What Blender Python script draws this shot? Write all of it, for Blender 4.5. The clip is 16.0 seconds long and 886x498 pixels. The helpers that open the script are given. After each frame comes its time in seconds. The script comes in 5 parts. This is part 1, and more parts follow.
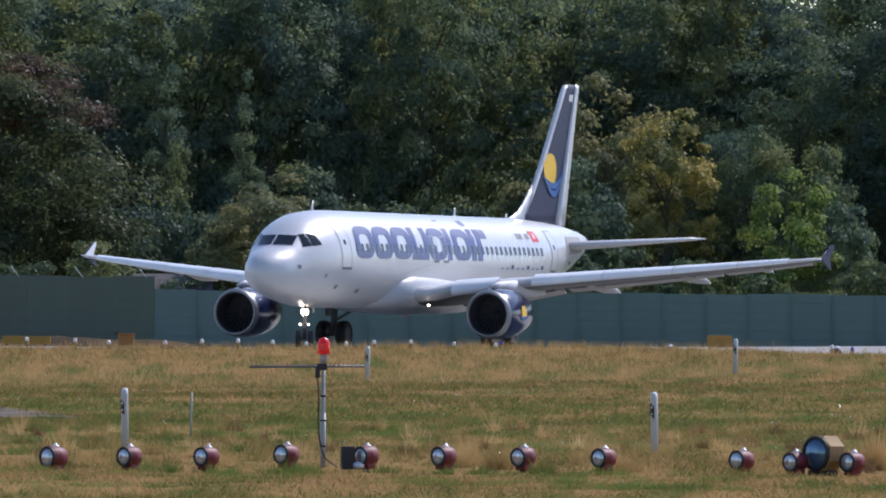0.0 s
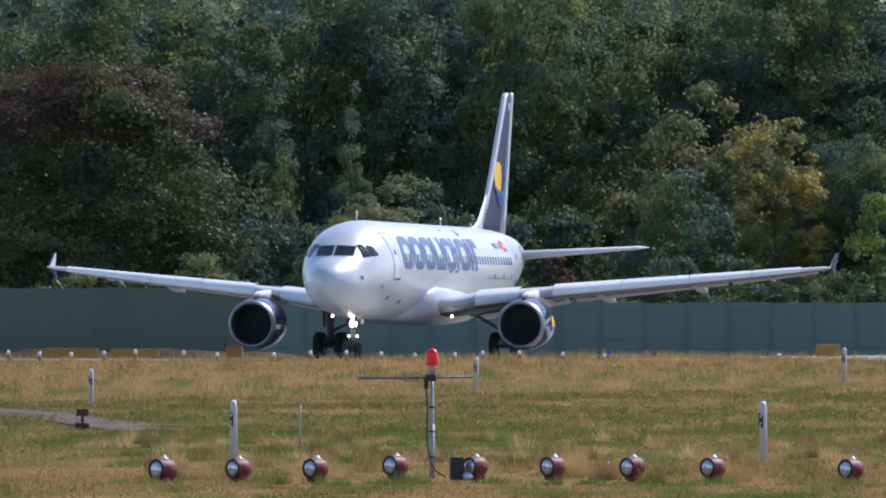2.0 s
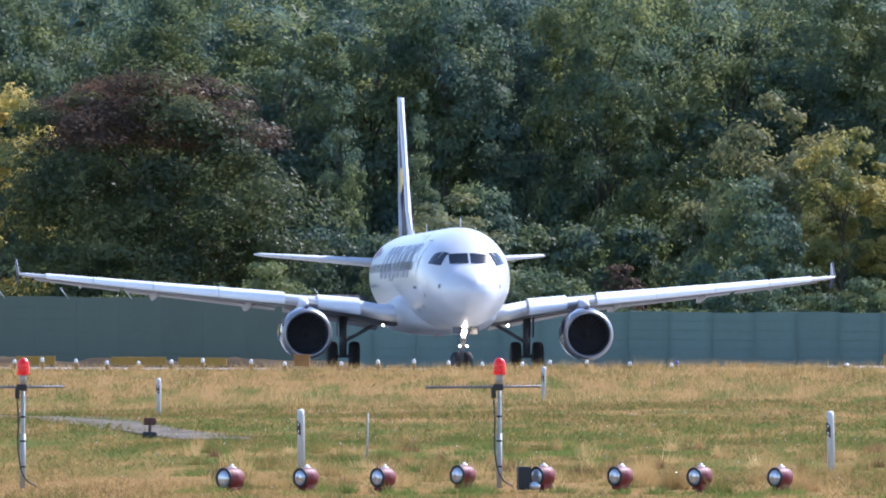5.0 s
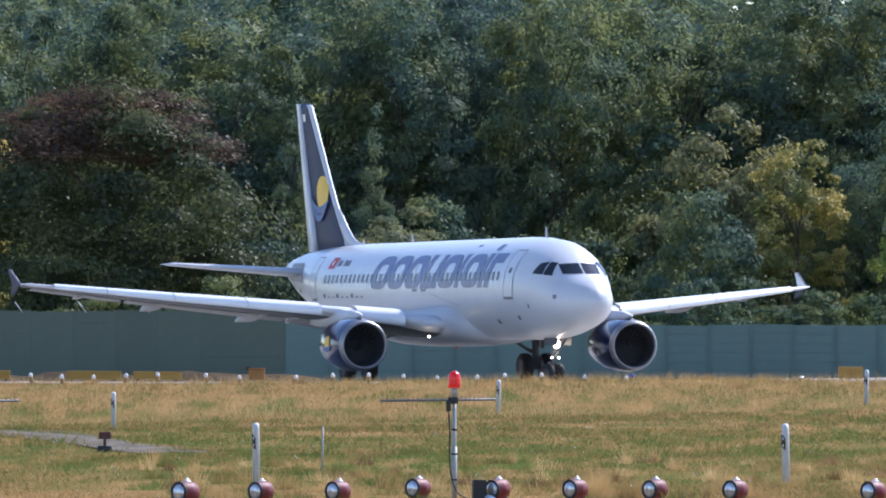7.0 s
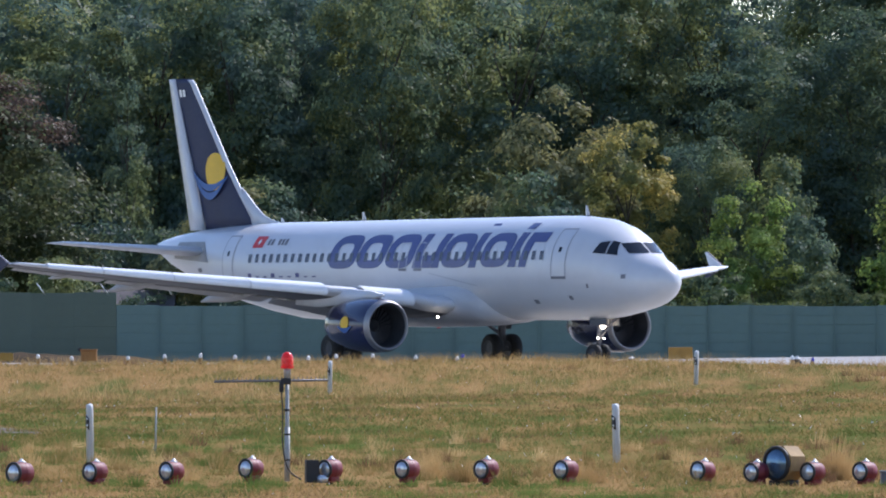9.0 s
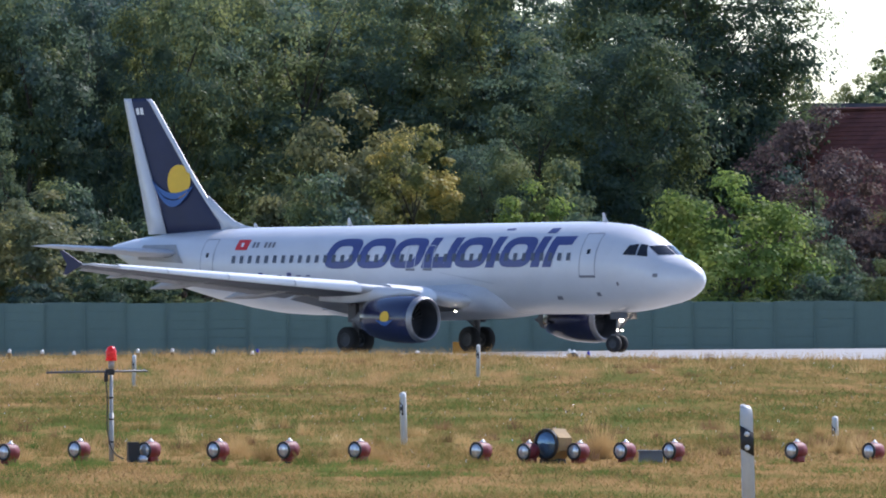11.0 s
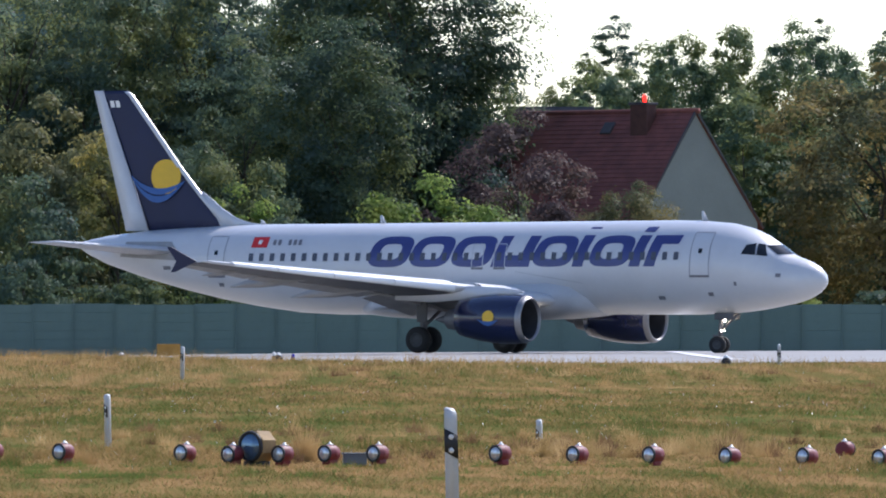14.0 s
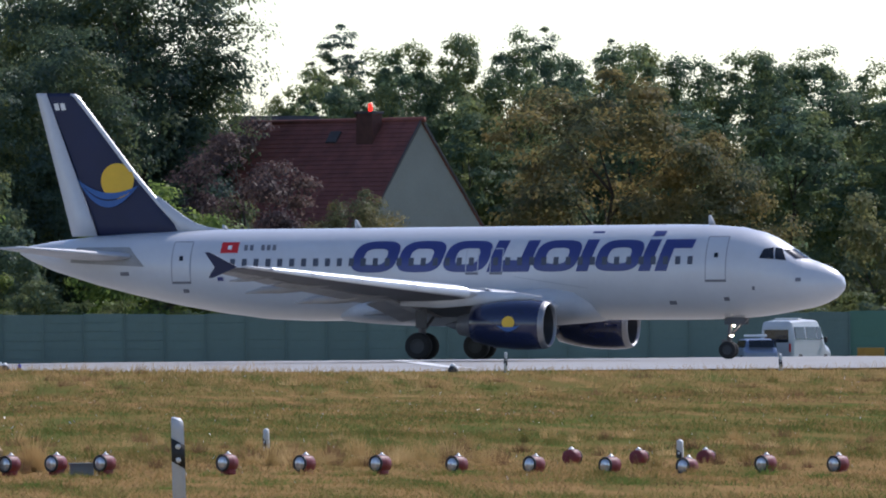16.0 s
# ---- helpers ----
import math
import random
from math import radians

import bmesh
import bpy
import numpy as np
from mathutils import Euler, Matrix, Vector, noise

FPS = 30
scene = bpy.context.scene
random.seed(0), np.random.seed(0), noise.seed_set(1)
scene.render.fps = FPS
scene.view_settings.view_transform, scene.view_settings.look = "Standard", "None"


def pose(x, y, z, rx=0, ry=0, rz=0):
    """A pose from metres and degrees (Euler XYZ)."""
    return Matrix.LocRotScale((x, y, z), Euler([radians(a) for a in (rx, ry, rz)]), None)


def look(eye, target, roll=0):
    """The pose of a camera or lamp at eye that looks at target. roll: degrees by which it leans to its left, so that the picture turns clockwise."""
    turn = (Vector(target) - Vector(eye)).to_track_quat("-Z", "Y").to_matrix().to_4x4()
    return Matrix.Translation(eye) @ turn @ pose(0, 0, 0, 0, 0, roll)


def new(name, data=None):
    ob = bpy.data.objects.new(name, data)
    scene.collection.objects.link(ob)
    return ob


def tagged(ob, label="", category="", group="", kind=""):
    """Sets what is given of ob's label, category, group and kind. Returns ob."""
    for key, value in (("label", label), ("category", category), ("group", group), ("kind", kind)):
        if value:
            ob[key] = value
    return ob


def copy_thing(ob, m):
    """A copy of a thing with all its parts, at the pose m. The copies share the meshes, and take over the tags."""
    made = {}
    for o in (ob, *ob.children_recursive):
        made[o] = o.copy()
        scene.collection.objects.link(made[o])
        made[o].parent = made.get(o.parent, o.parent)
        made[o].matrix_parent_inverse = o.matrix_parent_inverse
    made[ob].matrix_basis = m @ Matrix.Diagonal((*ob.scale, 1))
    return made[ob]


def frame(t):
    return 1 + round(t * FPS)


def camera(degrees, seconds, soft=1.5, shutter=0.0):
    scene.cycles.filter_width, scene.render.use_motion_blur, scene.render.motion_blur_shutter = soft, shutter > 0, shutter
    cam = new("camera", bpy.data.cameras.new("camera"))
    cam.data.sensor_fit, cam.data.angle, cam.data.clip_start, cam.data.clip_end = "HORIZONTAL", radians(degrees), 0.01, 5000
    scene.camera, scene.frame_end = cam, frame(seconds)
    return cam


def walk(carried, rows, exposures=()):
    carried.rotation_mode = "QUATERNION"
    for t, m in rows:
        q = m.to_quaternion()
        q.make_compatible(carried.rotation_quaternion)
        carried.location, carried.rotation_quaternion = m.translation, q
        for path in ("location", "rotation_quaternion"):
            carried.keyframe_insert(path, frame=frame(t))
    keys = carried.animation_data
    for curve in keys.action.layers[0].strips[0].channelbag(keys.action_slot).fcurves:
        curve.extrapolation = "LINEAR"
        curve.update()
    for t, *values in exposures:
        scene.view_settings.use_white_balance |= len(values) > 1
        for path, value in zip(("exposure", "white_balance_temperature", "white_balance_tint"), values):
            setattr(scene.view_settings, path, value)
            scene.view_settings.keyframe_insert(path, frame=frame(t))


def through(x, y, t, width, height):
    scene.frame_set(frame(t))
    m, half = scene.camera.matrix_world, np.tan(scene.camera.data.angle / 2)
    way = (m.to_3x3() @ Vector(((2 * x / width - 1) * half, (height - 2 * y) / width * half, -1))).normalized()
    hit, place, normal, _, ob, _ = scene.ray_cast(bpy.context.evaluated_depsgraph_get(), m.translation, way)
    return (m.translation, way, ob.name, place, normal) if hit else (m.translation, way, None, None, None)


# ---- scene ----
cam = camera(4.99, 16.0, soft=1.95)
# seconds, eye x y z, turn, tilt, lean
CAM = [
    (0.0, 0.00, 0.00, 1.00, -0.0000, 0.4043, 0.43),
    (0.5, 0.00, 0.00, 1.00, 0.1788, 0.3806, 0.28),
    (1.0, 0.00, 0.00, 1.00, 0.3253, 0.4021, 0.13),
    (1.5, 0.00, 0.00, 1.00, 0.4621, 0.4170, 0.07),
    (2.0, 0.00, 0.00, 1.00, 0.6081, 0.4615, 0.12),
    (2.5, 0.00, 0.00, 1.00, 0.7576, 0.5708, 0.13),
    (3.0, 0.00, 0.00, 1.00, 0.9220, 0.5018, 0.06),
    (3.5, 0.00, 0.00, 1.00, 0.9387, 0.4986, 0.29),
    (4.0, 0.00, 0.00, 1.00, 0.9747, 0.5044, 0.28),
    (6.5, 0.00, 0.00, 1.00, 0.8823, 0.5480, 0.03),
    (7.0, 0.00, 0.00, 1.00, 0.7337, 0.5883, 0.07),
    (7.5, 0.00, 0.00, 1.00, 0.5647, 0.5841, 0.09),
    (8.0, 0.00, 0.00, 1.00, 0.3035, 0.5492, 0.17),
    (8.5, 0.00, 0.00, 1.00, 0.0761, 0.5283, 0.05),
    (8.7, 0.00, 0.00, 1.00, -0.0400, 0.4920, 0.03),
    (10.8, -0.47, -21.09, 1.00, -1.3150, 0.4600, -0.11),
    (11.0, -0.47, -21.09, 1.00, -1.4310, 0.4551, -0.12),
    (11.5, -0.47, -21.09, 1.00, -1.7411, 0.4567, -0.15),
    (12.0, -0.47, -21.09, 1.00, -1.9816, 0.4728, -0.18),
    (12.5, -0.47, -21.09, 1.00, -2.2014, 0.5741, -0.26),
    (13.0, -0.47, -21.09, 1.00, -2.5015, 0.5313, -0.32),
    (13.5, -0.47, -21.09, 1.00, -2.8976, 0.5064, -0.22),
    (14.0, -0.47, -21.09, 1.00, -3.0948, 0.4678, 0.04),
    (14.5, -0.47, -21.09, 1.00, -3.4751, 0.4994, 0.05),
    (15.0, -0.47, -21.09, 1.00, -3.8003, 0.5437, -0.24),
    (15.5, -0.47, -21.09, 1.00, -4.2175, 0.6078, -0.37),
    (16.0, -0.47, -21.09, 1.00, -4.6375, 0.5171, -0.19),
]
EXPOSURE = [(t, stops - 0.08 + (0.1 if t > 10 else 0.0), float(np.interp(t, [0, 2.5, 4, 6.5, 8.5, 11, 14.5], [6130, 6060, 5850, 5940, 6010, 6110, 6190])), 18) for t, stops in ((0.0, 0.25), (1.5, 0.36), (2.5, 0.53), (3.0, 0.84), (4.0, 1.22), (6.5, 0.98), (8.5, 0.66), (11.0, 0.66), (13.5, 0.5), (14.5, 0.46), (15.0, 0.38), (15.5, 0.22), (16.0, 0.12))]
walk(cam, [(t, pose(x, y, z, 0, 0, turn) @ pose(0, 0, 0, 90 + tilt) @ pose(0, 0, 0, 0, 0, lean))
           for t, x, y, z, turn, tilt, lean in CAM], EXPOSURE)

# ---- sky and sun ----
SUN_EL, SUN_ROT = radians(44), radians(44)
world = bpy.data.worlds.new("sky")
scene.world = world
world.use_nodes = True
wn = world.node_tree
sky = wn.nodes.new("ShaderNodeTexSky")
sky.sky_type = "NISHITA"
sky.sun_disc = False
sky.sun_elevation, sky.sun_rotation = SUN_EL, SUN_ROT
sky.dust_density, sky.air_density, sky.ozone_density = 0.25, 1.0, 2.5
wn.links.new(sky.outputs[0], wn.nodes["Background"].inputs[0])
wn.nodes["Background"].inputs[1].default_value = 0.136
sun = new("sun", bpy.data.lights.new("sun", "SUN"))
sun.data.energy, sun.data.angle, sun.data.color = 3.9, radians(0.6), (1.0, 0.965, 0.92)
sun.matrix_world = look((300 * math.sin(SUN_ROT) * math.cos(SUN_EL), 300 * math.cos(SUN_ROT) * math.cos(SUN_EL), 300 * math.sin(SUN_EL)), (0, 0, 0))


# ---- materials ----
def material(name, color, rough=0.6, metal=0.0, spread=0.15, scale=3.0, fine=40.0, bump=0.0, emit=0.0, per_piece=0.0, coat=0.0, coat_rough=0.2, space="Object"):
    """A painted, worn or grown surface: two scales of noise vary the colour and the gloss."""
    m = bpy.data.materials.new(name)
    m.use_nodes = True
    nt = m.node_tree
    N, L = nt.nodes, nt.links
    b = N["Principled BSDF"]
    b.inputs["Metallic"].default_value = metal
    b.inputs["Coat Weight"].default_value = coat
    b.inputs["Coat Roughness"].default_value = coat_rough
    co = N.new("ShaderNodeTexCoord")
    n1, n2 = N.new("ShaderNodeTexNoise"), N.new("ShaderNodeTexNoise")
    n1.inputs["Scale"].default_value, n2.inputs["Scale"].default_value = scale, fine
    n1.inputs["Detail"].default_value = 5
    for n in (n1, n2):
        L.new(co.outputs[space], n.inputs["Vector"])
    mix = N.new("ShaderNodeMath")
    mix.operation = "MULTIPLY_ADD"
    mix.inputs[1].default_value = 0.4
    L.new(n2.outputs[0], mix.inputs[0])
    L.new(n1.outputs[0], mix.inputs[2])
    value = mix.outputs[0]
    if per_piece:
        info = N.new("ShaderNodeObjectInfo")
        add = N.new("ShaderNodeMath")
        add.operation = "MULTIPLY_ADD"
        add.inputs[1].default_value = per_piece
        L.new(info.outputs["Random"], add.inputs[0])
        L.new(value, add.inputs[2])
        value = add.outputs[0]
    ramp = N.new("ShaderNodeValToRGB")
    e = ramp.color_ramp.elements
    e[0].position, e[1].position = 0.35, 1.0 + per_piece * 0.5
    e[0].color = (*[c * (1 - spread) for c in color], 1)
    e[1].color = (*[min(1, c * (1 + spread)) for c in color], 1)
    L.new(value, ramp.inputs[0])
    L.new(ramp.outputs[0], b.inputs["Base Color"])
    rr = N.new("ShaderNodeMapRange")
    rr.inputs["To Min"].default_value, rr.inputs["To Max"].default_value = max(0.02, rough - 0.08), min(1, rough + 0.1)
    L.new(n2.outputs[0], rr.inputs[0])
    L.new(rr.outputs[0], b.inputs["Roughness"])
    if bump:
        bn = N.new("ShaderNodeBump")
        bn.inputs["Strength"].default_value = bump
        bn.inputs["Distance"].default_value = 0.02
        L.new(n2.outputs[0], bn.inputs["Height"])
        L.new(bn.outputs[0], b.inputs["Normal"])
    if emit:
        L.new(ramp.outputs[0], b.inputs["Emission Color"])
        b.inputs["Emission Strength"].default_value = emit
    return m


def foliage(name, dark, mid, light, patch=0.25, contrast=1.6, gloss=0.015, single=0.17, across=1.0, through=0.54, zones=()):
    """Leaves or blades: colour by clump, by single leaf and by plant; partly translucent."""
    m = bpy.data.materials.new(name)
    m.use_nodes = True
    nt = m.node_tree
    N, L = nt.nodes, nt.links
    N.remove(N["Principled BSDF"])
    geo, info = N.new("ShaderNodeNewGeometry"), N.new("ShaderNodeObjectInfo")
    nz = N.new("ShaderNodeTexNoise")
    nz.inputs["Scale"].default_value, nz.inputs["Detail"].default_value, nz.inputs["Roughness"].default_value = patch, 9, 0.6
    mp = N.new("ShaderNodeMapping")
    mp.inputs["Scale"].default_value = (across, 1.0, 1.0)
    L.new(geo.outputs["Position"], mp.inputs["Vector"])
    L.new(mp.outputs[0], nz.inputs["Vector"])
    a = N.new("ShaderNodeMath")
    a.operation = "MULTIPLY_ADD"
    a.inputs[1].default_value = single
    L.new(geo.outputs["Random Per Island"], a.inputs[0])
    k = N.new("ShaderNodeMapRange")
    k.clamp = False
    k.inputs["To Min"].default_value, k.inputs["To Max"].default_value = 0.70 - single / 2 - contrast / 2, 0.70 - single / 2 + contrast / 2
    L.new(nz.outputs[0], k.inputs[0])
    L.new(k.outputs[0], a.inputs[2])
    c = N.new("ShaderNodeMath")
    c.operation = "MULTIPLY_ADD"
    c.inputs[1].default_value = 0.22
    L.new(info.outputs["Random"], c.inputs[0])
    L.new(a.outputs[0], c.inputs[2])
    if zones:
        # belts of greener and drier growth along the meadow
        xyz, belt, plus = N.new("ShaderNodeSeparateXYZ"), N.new("ShaderNodeFloatCurve"), N.new("ShaderNodeMath")
        far = N.new("ShaderNodeMath")
        far.operation, far.inputs[1].default_value = "MULTIPLY", 1 / 400.0
        wav = N.new("ShaderNodeMath")
        wav.operation, wav.inputs[1].default_value = "MULTIPLY_ADD", 0.10
        L.new(geo.outputs["Position"], xyz.inputs[0])
        L.new(xyz.outputs[1], far.inputs[0])
        L.new(nz.outputs[0], wav.inputs[0])
        L.new(far.outputs[0], wav.inputs[2])
        pts = belt.mapping.curves[0].points
        pts[0].location, pts[1].location = (0, 0.5), (1, 0.5)
        for y, v in zones:
            pts.new(y / 400.0 + 0.05, v)
        belt.mapping.update()
        L.new(wav.outputs[0], belt.inputs["Value"])
        L.new(belt.outputs[0], plus.inputs[0])
        L.new(c.outputs[0], plus.inputs[1])
        less = N.new("ShaderNodeMath")
        less.operation, less.inputs[1].default_value = "SUBTRACT", 0.5
        L.new(plus.outputs[0], less.inputs[0])
        c = less
    ramp = N.new("ShaderNodeValToRGB")
    e = ramp.color_ramp.elements
    e[0].position, e[0].color = 0.45, (*dark, 1)
    e[1].position, e[1].color = 1.0, (*light, 1)
    e.new(0.76).color = (*mid, 1)
    L.new(c.outputs[0], ramp.inputs[0])
    d, t, g = N.new("ShaderNodeBsdfDiffuse"), N.new("ShaderNodeBsdfTranslucent"), N.new("ShaderNodeBsdfGlossy")
    g.inputs["Roughness"].default_value = 0.45
    L.new(ramp.outputs[0], d.inputs[0])
    L.new(ramp.outputs[0], t.inputs[0])
    s1, s2 = N.new("ShaderNodeMixShader"), N.new("ShaderNodeMixShader")
    s1.inputs[0].default_value, s2.inputs[0].default_value = through, gloss
    L.new(d.outputs[0], s1.inputs[1])
    L.new(t.outputs[0], s1.inputs[2])
    L.new(s1.outputs[0], s2.inputs[1])
    L.new(g.outputs[0], s2.inputs[2])
    L.new(s2.outputs[0], N["Material Output"].inputs[0])
    return m


WHITE = material("white_aircraft_paint", (0.55, 0.555, 0.57), 0.40, spread=0.06, scale=0.6, fine=4, coat=1.0, coat_rough=0.30)
BELLY = material("grey_aircraft_paint", (0.46, 0.47, 0.49), 0.38, spread=0.1, scale=0.8, fine=8)
# dark grey that puts the shade under the wings into the colour
WINGSHADE = material("underside_shade_grey", (0.10, 0.10, 0.108), 0.55, spread=0.2, scale=0.9, fine=7)
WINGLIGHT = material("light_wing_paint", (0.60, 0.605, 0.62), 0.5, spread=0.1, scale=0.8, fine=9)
SLATM = material("slat_glare_white", (0.86, 0.86, 0.85), 0.35, spread=0.06, coat=0.5, scale=1.0, fine=9)
FAIRING = material("fairing_grey_paint", (0.30, 0.295, 0.29), 0.55, spread=0.2, scale=1.2, fine=8)
WINDOWG = material("cabin_window_glass", (0.075, 0.08, 0.10), 0.2, spread=0.2)
SEAM = material("door_seam_grey", (0.30, 0.30, 0.33), 0.5)
NAVY = material("navy_paint", (0.006, 0.010, 0.046), 0.55, spread=0.2, scale=0.8, fine=8, coat=0.05, coat_rough=0.5)
ENGNAVY = material("glossy_navy_paint", (0.007, 0.012, 0.050), 0.22, spread=0.2, scale=0.8, fine=8, coat=0.6, coat_rough=0.06)
TITLE = material("blue_title_paint", (0.02, 0.03, 0.16), 0.4, spread=0.15, scale=0.8, fine=8, coat=0.6, coat_rough=0.32)
SUNYEL = material("yellow_paint", (0.74, 0.44, 0.02), 0.4, spread=0.08)
WAVE = material("wave_blue_paint", (0.02, 0.10, 0.31), 0.4, spread=0.1)
REDFLAG = material("red_flag_paint", (0.6, 0.02, 0.02), 0.4, spread=0.08)
GLASS = material("dark_cabin_glass", (0.012, 0.014, 0.018), 0.08, spread=0.2)
LINE = material("panel_line_grey", (0.16, 0.16, 0.18), 0.5)
METAL = material("dull_bare_metal", (0.27, 0.27, 0.28), 0.45, metal=0.8, spread=0.15)
STEEL = material("gear_steel", (0.13, 0.13, 0.14), 0.45, metal=0.2, spread=0.2)
RUBBER = material("black_rubber", (0.018, 0.018, 0.019), 0.8, spread=0.3, fine=30)
DARKIN = material("engine_duct", (0.035, 0.037, 0.042), 0.55, spread=0.3)
FANM = material("fan_titanium", (0.10, 0.10, 0.11), 0.4, metal=0.6, spread=0.2)
GLOW = material("landing_light", (1.0, 0.86, 0.62), 0.3, emit=16.0, spread=0.02)
REDGLOW = material("red_beacon_glow", (1.0, 0.02, 0.01), 0.4, emit=2.2, spread=0.05)
REDSOFT = material("red_signal_glass", (0.60, 0.010, 0.010), 0.25, emit=0.14, spread=0.5, scale=9, fine=30)
LAMPRED = material("oxide_red_lamp_paint", (0.14, 0.014, 0.020), 0.55, spread=0.35, scale=6, fine=40, per_piece=0.25)
LENS = material("lamp_lens_glass", (0.46, 0.49, 0.53), 0.12, metal=0.55, spread=0.45, scale=9, fine=60)
BLUELENS = material("blue_lamp_lens", (0.10, 0.17, 0.26), 0.1, metal=0.5, spread=0.5, scale=7, fine=40)
BLUEDOME = material("deep_blue_glass", (0.03, 0.03, 0.38), 0.15, spread=0.2)
CAPW = material("white_lamp_cap", (0.78, 0.77, 0.74), 0.35, spread=0.1)
OCHRE = material("ochre_lamp_paint", (0.31, 0.20, 0.08), 0.75, spread=0.3, scale=5)
POSTW = material("white_post_plastic", (0.54, 0.55, 0.55), 0.45, spread=0.1, scale=5, fine=50, per_piece=0.15)
BLACK = material("matt_black_paint", (0.02, 0.02, 0.021), 0.6, spread=0.3)
REFL = material("reflector", (0.75, 0.75, 0.72), 0.2, spread=0.05)
MASTG = material("galvanised_mast", (0.36, 0.36, 0.34), 0.5, metal=0.1, spread=0.25, scale=8)
BOXG = material("grey_box_paint", (0.16, 0.19, 0.21), 0.6, spread=0.15)
YELBOX = material("yellow_sign_paint", (0.40, 0.20, 0.028), 0.5, spread=0.2, per_piece=0.2)
ORANGE = material("faded_orange_paint", (0.33, 0.15, 0.04), 0.6, spread=0.25)
CONCRETE = material("pale_concrete", (0.29, 0.27, 0.24), 0.58, spread=0.22, scale=0.12, fine=1.5, bump=0.2)
LINEW = material("worn_white_line_paint", (0.72, 0.71, 0.68), 0.6, spread=0.15, scale=0.5, fine=4)
BELTS = ((118, 0.45), (142, 0.46), (151, 0.62), (164, 0.62), (174, 0.40), (200, 0.30), (235, 0.28), (254, 0.37), (275, 0.38), (308, 0.37), (322, 0.46), (335, 0.57), (365, 0.62))
SOIL = foliage("dry_turf", (0.096, 0.108, 0.033), (0.182, 0.131, 0.049), (0.262, 0.164, 0.070), patch=0.09, contrast=2.0, gloss=0.0, single=0.0, across=9.0, through=0.0, zones=BELTS)
GRAVEL = foliage("grey_brown_gravel", (0.105, 0.092, 0.074), (0.150, 0.132, 0.108), (0.200, 0.176, 0.146), patch=0.35, gloss=0.0, single=0.0, across=5.0, through=0.0)
EARTH = foliage("dark_brown_earth", (0.050, 0.040, 0.028), (0.072, 0.056, 0.040), (0.105, 0.080, 0.055), patch=0.6, gloss=0.0, single=0.0, through=0.0)
FENCEA = material("dull_green_fence", (0.108, 0.130, 0.098), 0.6, spread=0.16, scale=0.4, fine=5, per_piece=0.2)
FENCEB = material("teal_green_fence", (0.124, 0.180, 0.166), 0.5, spread=0.16, scale=0.5, fine=5, per_piece=0.3)
FENCEC = material("light_green_fence", (0.075, 0.17, 0.125), 0.5, spread=0.16, scale=0.5, fine=5, per_piece=0.3)
ROOF = material("red_roof_tiles", (0.20, 0.062, 0.048), 0.8, spread=0.35, scale=1.2, fine=9, bump=0.5)
PLASTER = material("grey_plaster", (0.275, 0.268, 0.238), 0.85, spread=0.12, scale=0.4, fine=6, bump=0.2)
BRICK = material("dark_chimney_brick", (0.10, 0.04, 0.03), 0.8, spread=0.3, fine=14)
SLATE = material("dark_roof_felt", (0.07, 0.06, 0.06), 0.7, spread=0.3)
VANW = material("white_van_paint", (0.52, 0.53, 0.55), 0.3, spread=0.05, coat=0.4)
CARB = material("silver_blue_car_paint", (0.20, 0.25, 0.38), 0.3, metal=0.3, spread=0.1, coat=0.4)
BARK = material("grey_brown_bark", (0.075, 0.058, 0.042), 0.9, spread=0.4, scale=2, fine=10, bump=0.6)
# dark leaf tones lifted towards blue, which puts distance haze into the colour
LEAF = foliage("hazy_mid_green_leaves", (0.096, 0.150, 0.132), (0.118, 0.172, 0.100), (0.225, 0.245, 0.088))
LEAFDARK = foliage("hazy_dark_green_leaves", (0.088, 0.142, 0.142), (0.108, 0.166, 0.122), (0.190, 0.225, 0.094))
# leaf green darkened to carry the shade on airy trees and undergrowth
LEAFDEEP = foliage("shade_darkened_leaves", (0.062, 0.104, 0.094), (0.082, 0.126, 0.076), (0.150, 0.178, 0.064))
LEAFROW = foliage("sunny_green_leaves", (0.100, 0.158, 0.122), (0.126, 0.188, 0.104), (0.23, 0.26, 0.095))
LEAFRED = foliage("copper_red_leaves", (0.060, 0.050, 0.040), (0.090, 0.064, 0.048), (0.165, 0.096, 0.062))
LEAFDUSK = foliage("dark_brownish_green_leaves", (0.058, 0.080, 0.046), (0.084, 0.106, 0.050), (0.17, 0.18, 0.070))
LEAFPLUM = foliage("dull_plum_leaves", (0.072, 0.056, 0.062), (0.105, 0.075, 0.074), (0.18, 0.125, 0.105))
LEAFYEL = foliage("yellowing_leaves", (0.160, 0.190, 0.070), (0.36, 0.32, 0.10), (0.62, 0.48, 0.15))
# olive with its dark tone lifted towards blue, again for haze
LEAFOLIVE = foliage("olive_leaves", (0.128, 0.164, 0.124), (0.175, 0.198, 0.108), (0.26, 0.245, 0.10))
LEAFLIME = foliage("fresh_green_leaves", (0.121, 0.195, 0.063), (0.189, 0.27, 0.068), (0.294, 0.332, 0.085))
LEAFBROWN = foliage("brownish_olive_leaves", (0.098, 0.122, 0.080), (0.150, 0.160, 0.078), (0.31, 0.24, 0.09))
GRASS = foliage("dry_meadow_grass", (0.110, 0.132, 0.034), (0.238, 0.172, 0.060), (0.375, 0.246, 0.104), patch=0.09, contrast=2.0, gloss=0.0, single=0.8, across=9.0, through=0.4, zones=BELTS)
